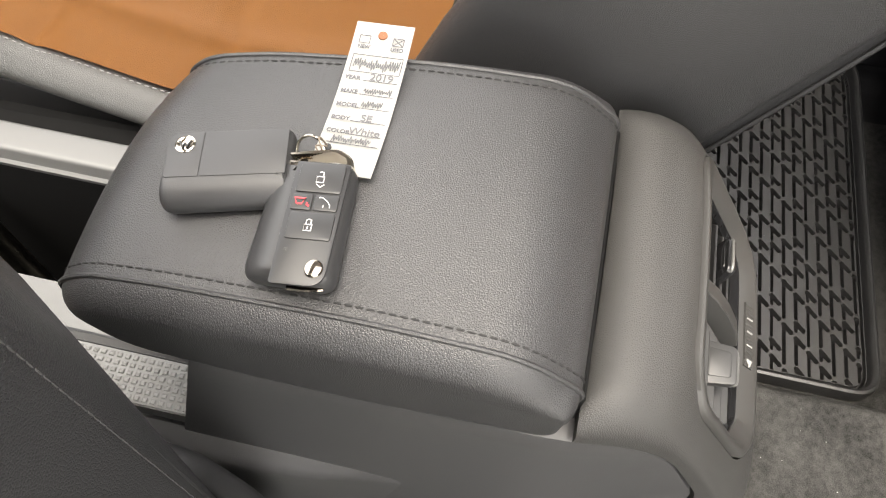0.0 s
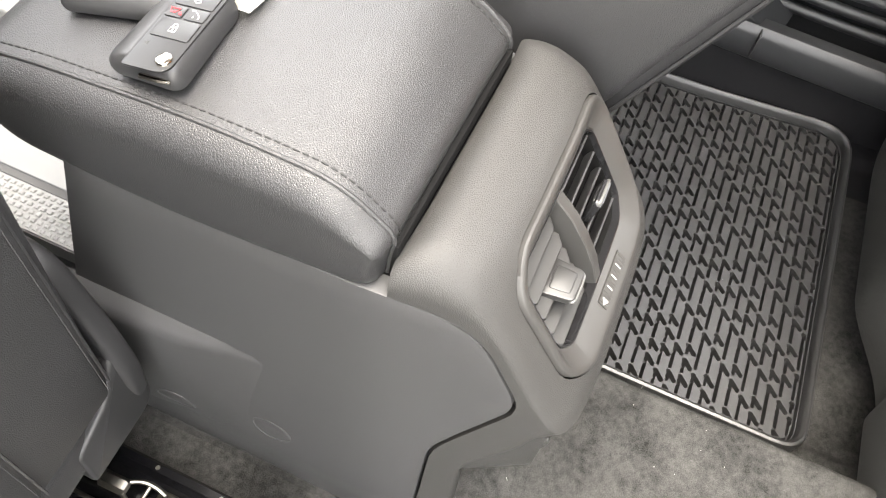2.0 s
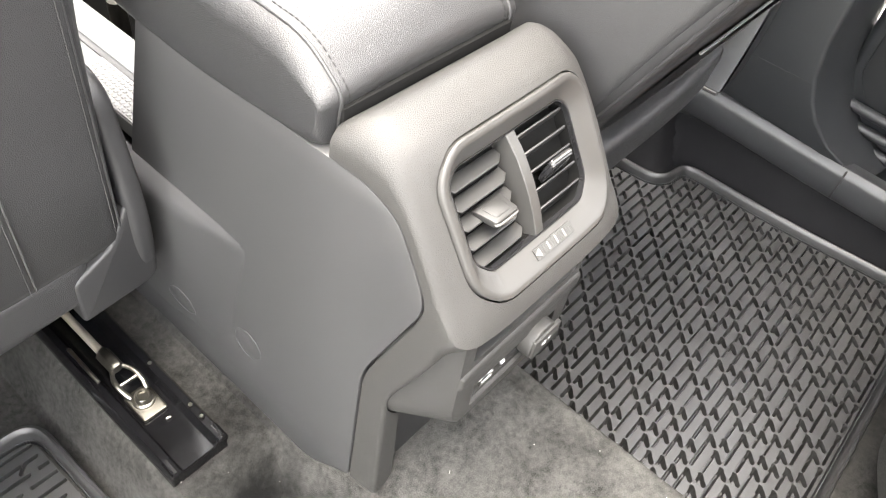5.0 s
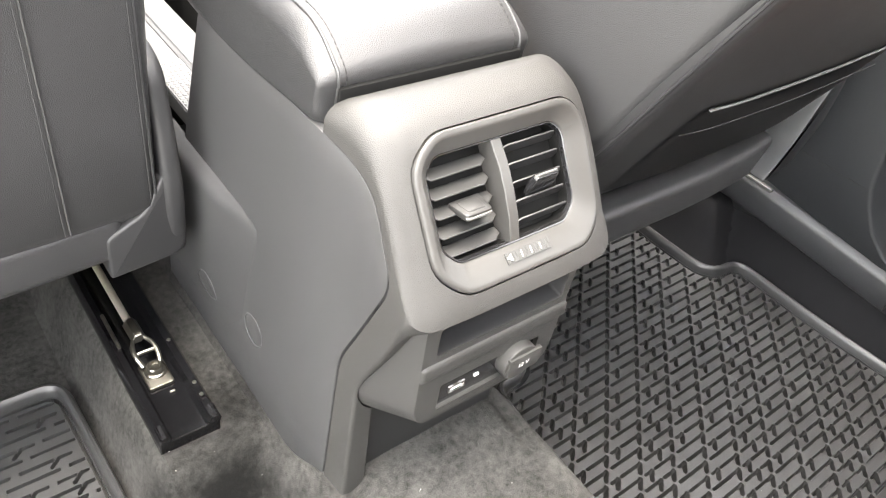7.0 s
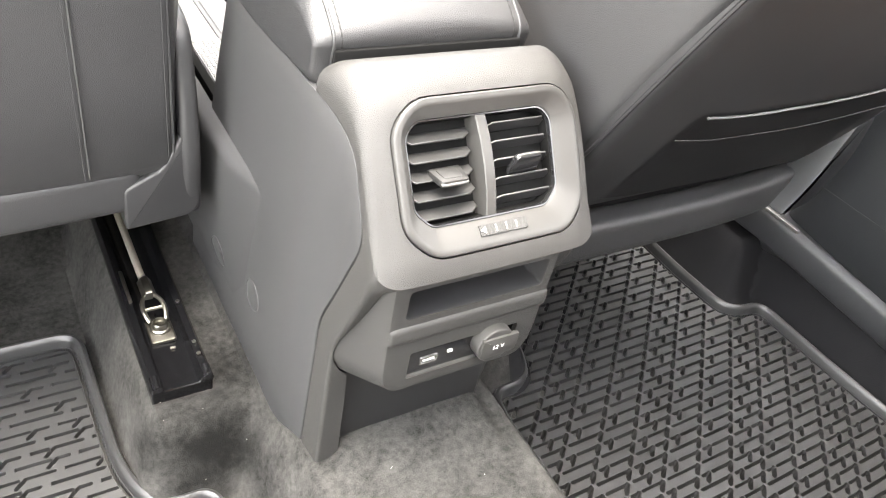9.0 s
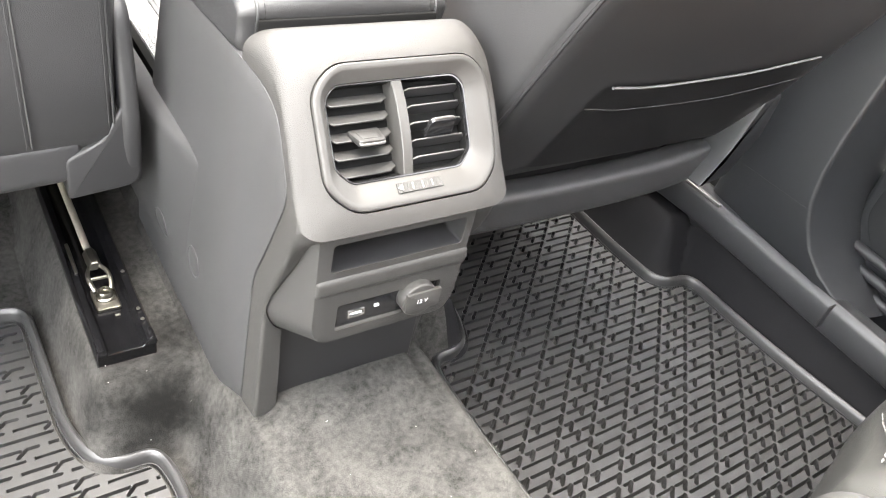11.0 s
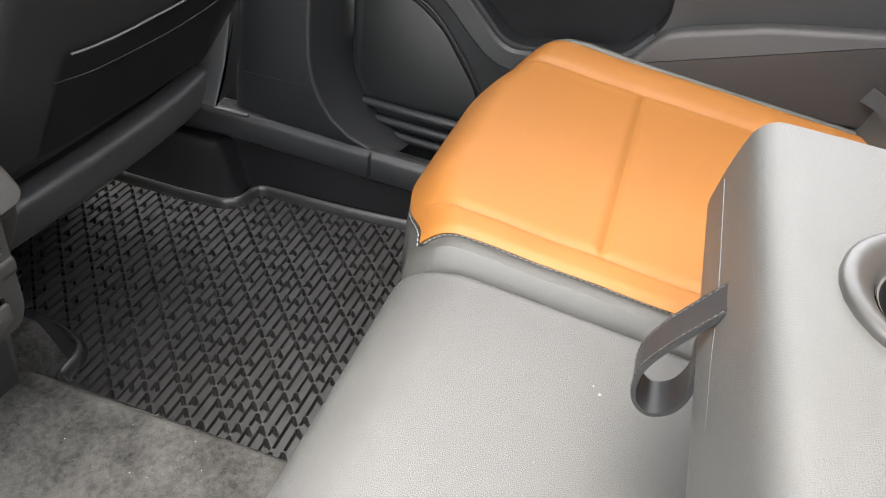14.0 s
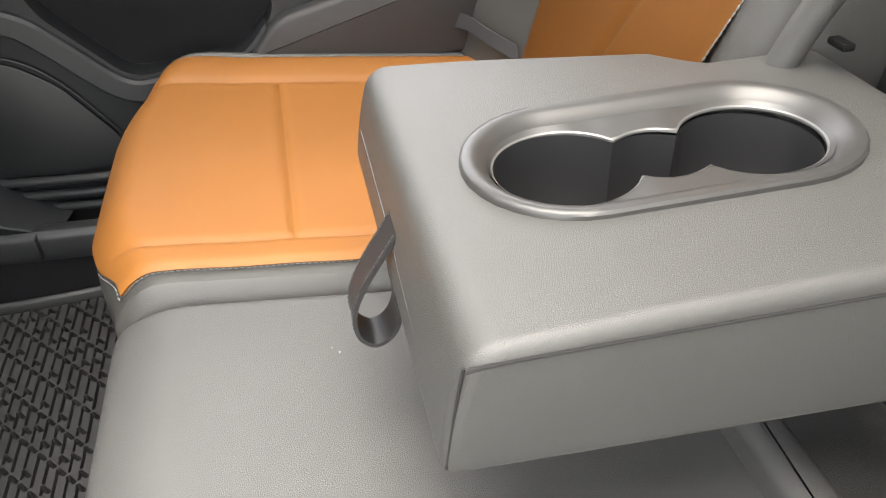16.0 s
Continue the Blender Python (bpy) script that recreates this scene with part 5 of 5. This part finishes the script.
def key_body(fob, m, flank):
    """The case; on one flank (1 or -1 across) its top slopes away in a broad round."""
    bm = bmesh.new()
    out = key_outline()
    loops = []
    for d, z, lean in ((0.0035, 0.0, 0.002), (0.0008, 0.0018, 0.0005), (0.0, 0.005, 0.0), (0.0, 0.0085, 0.0008), (0.0006, 0.0120, 0.0030), (0.0018, 0.0145, 0.0068), (0.0028, 0.0157, 0.0100), (0.006, 0.0160, 0.0105)):
        loops.append([(a, b - flank * lean * max(0, flank * b) / 0.0215, z) for a, b in inset(out, d)])
    rings(bm, loops)
    bm.transform(m)
    part("case", bm, KEYPLASTIC, fob)
    if flank < 0:
        return
    # chrome head with an opening for the ring
    bm = bmesh.new()
    head = rounded([(0.0310, -0.0195, 0.002), (0.0375, -0.0180, 0.004), (0.0425, -0.010, 0.003), (0.0405, 0.004, 0.003), (0.0375, 0.0180, 0.004), (0.0310, 0.0195, 0.002)])
    hole = rounded([(0.0330, -0.0160, 0.001), (0.0365, -0.0150, 0.002), (0.0400, -0.009, 0.002), (0.0380, 0.003, 0.002), (0.0362, 0.0150, 0.002), (0.0330, 0.0160, 0.001)])
    rings(bm, [[(a, b, 0.003) for a, b in hole], [(a, b, 0.003) for a, b in head], [(a, b, 0.0125) for a, b in head], [(a, b, 0.0135) for a, b in inset(head, 0.001)], [(a, b, 0.0135) for a, b in hole], [(a, b, 0.003) for a, b in hole]], cap=False)
    bmesh.ops.remove_doubles(bm, verts=bm.verts, dist=0.00001)
    bm.transform(m)
    part("chrome_head", bm, KEYCHROME, fob, "polished chrome key head")


KEYCHROME = material("warm_polished_chrome", (0.50, 0.45, 0.39), 0.10, metal=1.0, stain=0.03)
KEYPLASTIC = material("matt_black_key_plastic", (0.026, 0.026, 0.027), 0.42, grain=0.15, grain_size=0.0006, stain=0.05)
KEYFACE = material("black_key_face", (0.010, 0.010, 0.0105), 0.34, grain=0.1, grain_size=0.0005, stain=0.05)
KEYBUTTON = material("black_key_button", (0.015, 0.015, 0.0155), 0.38, grain=0.1, grain_size=0.0005, stain=0.05)
TOPZ = 0.4965


# front key, buttons up: local +x is its head
SLOPE = Matrix.Rotation(radians(-4.6), 4, "X")


def on_lid(x, y, lift, turn, size=1.0):
    """A place on the lid's sloping top."""
    return Matrix.Translation((x, y, TOPZ - 0.080 * (y - 0.20) - 0.004 * ((x + 0.008) / 0.07) ** 2 + lift)) @ SLOPE @ Matrix.Rotation(radians(turn), 4, "Z") @ Matrix.Scale(size, 4)


K1 = on_lid(-0.0488, 0.2325, 0.0006, 5, 0.87)
K1F = K1 @ Matrix.Translation((-0.001, -0.002, 0.0022)) @ Matrix.Diagonal((1.12, 1.05, 1, 1))
fob1 = thing("car_key", "black car key with four buttons and chrome head", "key", K1.translation, "car keys")
key_body(fob1, K1, 1)
bm = bmesh.new()
pillow(bm, rounded([(-0.0312, -0.0160, 0.008), (0.0285, -0.0165, 0.002), (0.0285, 0.0090, 0.001), (-0.0312, 0.0080, 0.002)]), "z", 0.0130, 0.0144, 0.0004, 2)
bm.transform(K1F)
face = part("button_face", bm, KEYFACE, fob1)


def key_button(x0, x1, y0, y1, name="button"):
    bm = bmesh.new()
    pillow(bm, rounded([(x0, y0, 0.0012), (x1, y0, 0.0012), (x1, y1, 0.0012), (x0, y1, 0.0012)], 3), "z", 0.0138, 0.0151, 0.0005, 2)
    bm.transform(K1F)
    return part(name, bm, KEYBUTTON, face)


b_unlock = key_button(0.0125, 0.0275, -0.0145, 0.0065)
b_horn = key_button(0.0035, 0.0115, -0.0025, 0.0070)
b_boot = key_button(0.0035, 0.0115, -0.0145, -0.0035)
b_lock = key_button(-0.0105, 0.0025, -0.0145, 0.0060)


def icon(parent, lines, mat, r=0.00023):
    bm = bmesh.new()
    for pts in lines:
        tube(bm, [(x, y, 0.01525) for x, y in pts], r, 5)
    bm.transform(K1F)
    part("icon", bm, mat, parent)


def rect(x0, x1, y0, y1):
    return [(x0, y0), (x1, y0), (x1, y1), (x0, y1), (x0, y0)]


icon(b_lock, [rect(-0.0065, -0.0035, -0.0052, -0.0018), [(-0.0035, -0.0046), (-0.0015, -0.0046), (-0.0010, -0.0035), (-0.0015, -0.0024), (-0.0035, -0.0024)], [(-0.0058, -0.0035), (-0.0045, -0.0035)]], WHITE)
icon(b_unlock, [rect(0.0175, 0.0205, -0.0055, -0.0021), [(0.0205, -0.0049), (0.0225, -0.0049), (0.0230, -0.0038), (0.0226, -0.0030)], [(0.0165, -0.0062), (0.0150, -0.0045), (0.0165, -0.0026)]], WHITE)
icon(b_boot, [[(0.0050, -0.0110), (0.0062, -0.0110), (0.0082, -0.0095), (0.0100, -0.0070), (0.0098, -0.0055)], [(0.0050, -0.0080), (0.0062, -0.0080)]], WHITE)
icon(b_horn, [[(0.0062, 0.0042), (0.0062, 0.0020), (0.0090, 0.0005), (0.0090, 0.0055), (0.0062, 0.0042)], [(0.0055, -0.0005), (0.0070, -0.0005)], [(0.0050, -0.0014), (0.0060, -0.0014)]], RED, 0.0004)
bm = bmesh.new()
rings(bm, [[(-0.0235 + r * math.cos(2 * math.pi * k / 24), -0.0105 + r * math.sin(2 * math.pi * k / 24), z) for k in range(24)] for r, z in ((0.0041, 0.0135), (0.0041, 0.0150), (0.0036, 0.0157), (0.0022, 0.0160), (0.0006, 0.0161))])
bm.transform(K1F)
part("release_button", bm, KEYCHROME, fob1, "round chrome release button")
bm = bmesh.new()
block(bm, -0.0165, -0.0145, 0.0030, 0.0050, 0.0140, 0.0146, 0.0003)
bm.transform(K1F)
part("indicator", bm, BEZEL, face)
bm = bmesh.new()
tube(bm, smooth_path([(-0.0318, -0.0165, 0.008), (-0.0328, -0.012, 0.008), (-0.0330, -0.006, 0.008), (-0.0328, 0.000, 0.008)], 5), 0.0018, 8, flat=0.8)
bm.transform(K1)
part("blade_edge", bm, KEYCHROME, fob1, "folded chrome key blade")

# second key, badge side up, lying under the first
K2 = on_lid(-0.0285, 0.2718, 0.0002, -77, 0.87)
fob2 = thing("car_key", "black car key lying badge side up", "key", K2.translation, "car keys")
key_body(fob2, K2, -1)
bm = bmesh.new()
pillow(bm, rounded([(-0.0300, -0.0085, 0.002), (-0.0126, -0.0085, 0.0006), (-0.0126, 0.0185, 0.0006), (-0.0300, 0.0175, 0.005)]), "z", 0.0154, 0.0164, 0.0003, 2)
pillow(bm, rounded([(-0.0120, -0.0085, 0.0006), (0.0300, -0.0085, 0.001), (0.0300, 0.0185, 0.001), (-0.0120, 0.0185, 0.0006)]), "z", 0.0154, 0.0164, 0.0003, 2)
bm.transform(K2)
part("battery_cover", bm, KEYPLASTIC, fob2)
bm = bmesh.new()
rings(bm, [[(-0.0225 + r * math.cos(2 * math.pi * k / 28), 0.0065 + r * math.sin(2 * math.pi * k / 28), z) for k in range(28)] for r, z in ((0.0052, 0.0138), (0.0052, 0.0146), (0.0044, 0.0149), (0.0040, 0.0146), (0.0006, 0.0146))])
bm.transform(K2 @ Matrix.Translation((0.001, 0.0045, 0.0022)))
badge = part("badge", bm, KEYCHROME, fob2, "round chrome badge")
bm = bmesh.new()
for a, b in (((-0.0255, 0.0085), (-0.0235, 0.0045)), ((-0.0235, 0.0045), (-0.0225, 0.0070)), ((-0.0225, 0.0070), (-0.0215, 0.0045)), ((-0.0215, 0.0045), (-0.0195, 0.0085))):
    tube(bm, [(*a, 0.0148), (*b, 0.0148)], 0.0005, 6)
bm.transform(K2 @ Matrix.Translation((0.001, 0.0045, 0.0022)))
part("badge_lines", bm, KEYFACE, badge)

# ring and cord that hold the keys and the tag together
RINGC = K1 @ Vector((0.0425, 0.0055, 0.0085))
key_ring = thing("key_ring", "thin warm steel ring through both keys", "key ring", RINGC)
bm = bmesh.new()
tube(bm, [RINGC + Vector((0.0070 * math.cos(a), 0.0055 * math.sin(a), 0.0035 * math.sin(a + 0.6))) for a in np.linspace(0, 2 * math.pi, 33)], 0.0007, 7)
part("wire", bm, KEYCHROME, key_ring)

# tag: local x along its length, from the tied end
TAG = on_lid(-0.0200, 0.2265, 0.0045, 0) @ Matrix.Diagonal((0.857, 0.88, 1, 1))


def bend(p):
    """The card lifts a little towards its free end."""
    t = p[0] / 0.105
    return Vector((p[0], p[1] + 0.002 * t, p[2] + 0.001 * t * t - 0.004 * math.sin(math.pi * t)))


tag = thing("key_tag", "white card stock tag with printed lines and handwriting", "tag", TAG.translation)


def tag_part(name, bm, mat, label="", parent=None):
    for v in bm.verts:
        v.co = TAG @ bend(v.co)
    return part(name, bm, mat, parent or tag, label)


bm = bmesh.new()
sheet(bm, lambda u, v: (0.105 * u, -0.0165 + 0.033 * v, 0.0), 40, 12)
bmesh.ops.solidify(bm, geom=bm.faces[:], thickness=0.0004)
card = tag_part("card", bm, PAPER)
INK = material("grey_print", (0.10, 0.10, 0.11), 0.8)
PENCIL = material("pencil_line", (0.12, 0.12, 0.125), 0.8)
bm = bmesh.new()
rings(bm, [[(0.0965 + r * math.cos(2 * math.pi * k / 20), 0.0 + r * math.sin(2 * math.pi * k / 20), z) for k in range(20)] for r, z in ((0.0026, 0.0002), (0.0026, 0.0009), (0.0002, 0.0009))], cap=False)
tag_part("eyelet", bm, material("brown_reinforcement", (0.16, 0.055, 0.02), 0.7), "orange-brown reinforced hole", card)
bm = bmesh.new()
rings(bm, [[(0.0165 + r * math.cos(2 * math.pi * k / 20), 0.0105 + r * math.sin(2 * math.pi * k / 20), z) for k in range(20)] for r, z in ((0.0022, 0.0002), (0.0022, 0.0010), (0.0002, 0.0010))], cap=False)
tag_part("eyelet", bm, DARK, "dark tied hole", card)


def tag_lines(name, lines, mat, r):
    bm = bmesh.new()
    for pts in lines:
        n = []
        for p, q in zip(pts, pts[1:]):
            for k in range(6):
                n.append(Vector((*p, 0.0006)).lerp(Vector((*q, 0.0006)), k / 6))
        n.append(Vector((*pts[-1], 0.0006)))
        tube(bm, n, r, 4)
    return tag_part(name, bm, mat, "", card)


rows_x = (0.0655, 0.0560, 0.0465, 0.0370, 0.0275)
for line in [[(x, 0.004), (x, -0.0145)] for x in rows_x] + [[(0.0205, 0.0125), (0.0205, -0.0145)]]:
    tag_lines("ruled_line", [line], INK, 0.00022)
for box in (rect(0.071, 0.0825, 0.0135, -0.0145), rect(0.0905, 0.0955, 0.0125, 0.0065), rect(0.0905, 0.0955, -0.0065, -0.0125)):
    tag_lines("printed_box", [box], INK, 0.00022)
tag_lines("cross", [[(0.0905, -0.0065), (0.0955, -0.0125)], [(0.0955, -0.0065), (0.0905, -0.0125)]], PENCIL, 0.0003)


def tag_text(text, x, y, size, mat):
    cu = bpy.data.curves.new("lettering", "FONT")
    cu.body, cu.size, cu.extrude, cu.align_x = text, size, 0.0001, "LEFT"
    cu.offset = 0.00008
    ob = new("lettering", cu)
    dep = bpy.context.evaluated_depsgraph_get()
    me = bpy.data.meshes.new_from_object(ob.evaluated_get(dep))
    bpy.data.objects.remove(ob)
    me.transform(pose(x, y, 0.0007, 0, 0, -90))
    base = TAG.translation
    for v in me.vertices:
        v.co = TAG @ bend(v.co) - base
    me.materials.clear()
    me.materials.append(mat)
    ob = new("lettering", me)
    ob.parent = card
    ob.matrix_parent_inverse = Matrix.Identity(4)


for word, x in zip(("YEAR", "MAKE", "MODEL", "BODY", "COLOR"), rows_x):
    tag_text(word, x, 0.0145, 0.0036, INK)
tag_text("NEW", 0.0870, 0.0125, 0.0030, INK)
tag_text("USED", 0.0870, -0.0060, 0.0030, INK)
tag_text("2019", 0.0660, 0.001, 0.0065, PENCIL)
tag_text("SE", 0.0375, -0.001, 0.0065, PENCIL)
tag_text("White", 0.0280, 0.003, 0.0065, PENCIL)
rng = random.Random(5)


def scribble(x, y0, y1, h):
    """A joined-up unreadable line of pen strokes."""
    pts = []
    y = y0
    while y > y1:
        pts.append((x + rng.uniform(0.0, 0.4) * h, y))
        pts.append((x + rng.uniform(0.6, 1.0) * h, y - 0.0006))
        y -= 0.0013
    return pts


for line in (scribble(0.0725, 0.012, -0.0135, 0.008), scribble(0.0565, 0.002, -0.0135, 0.005), scribble(0.0470, 0.001, -0.010, 0.005), scribble(0.0210, 0.010, -0.010, 0.005)):
    tag_lines("written_line", [line], PENCIL, 0.00030)
TIED = TAG @ bend((0.0165, 0.0105, 0.001))
cord = thing("tag_cord", "thin brown cord tying tag to key ring", "cord", RINGC)
bm = bmesh.new()
for off in (-0.0012, 0.0012):
    tube(bm, smooth_path([RINGC + Vector((off, -0.005, 0.001)), (RINGC + TIED) / 2 + Vector((off * 2, 0, 0.0055)), TIED + Vector((off * 0.3, 0, 0.0004))], 8), 0.0004, 6)
part("thread", bm, material("brown_cord", (0.16, 0.13, 0.10), 0.8), cord)

# ---- lint and dust ----
lint = thing("lint", "tiny pale lint and dust specks", "dust", kind="stuff")
bm = bmesh.new()
for i in range(55):
    kind = rng.random()
    if kind < 0.45:
        x, y = rng.uniform(-0.14, 0.14), rng.uniform(-0.25, 0.05)
        z = carpet_height(x, y) + 0.0006
    elif kind < 0.75:
        x, y = rng.uniform(-0.24, -0.12), rng.uniform(0.0, 0.2)
        z = carpet_height(x, y) + 0.0006
    else:
        x, y = rng.uniform(0.2, 0.6), rng.uniform(-0.2, 0.08)
        z = 0.0004
    r, a = rng.uniform(0.00025, 0.0006), rng.uniform(0, 6.28)
    length = rng.choice((0.0, 0.0, 0.0, 0.0025))
    tube(bm, [(x, y, z), (x + (r + length) * math.cos(a), y + (r + length) * math.sin(a), z + 0.0002)], [r, r * 0.6] if not length else [0.00022, 0.0002], 5)
for x, y, r in ((0.110, -0.494, 0.0012), (0.117, -0.488, 0.0007), (0.03, -0.46, 0.0004)):
    z = 0.3005
    tube(bm, [(x, y, z), (x + r, y + r * 0.6, z + 0.0006)], [r, r * 0.5], 7)
part("specks", bm, material("pale_lint", (0.26, 0.26, 0.25), 0.9), lint)
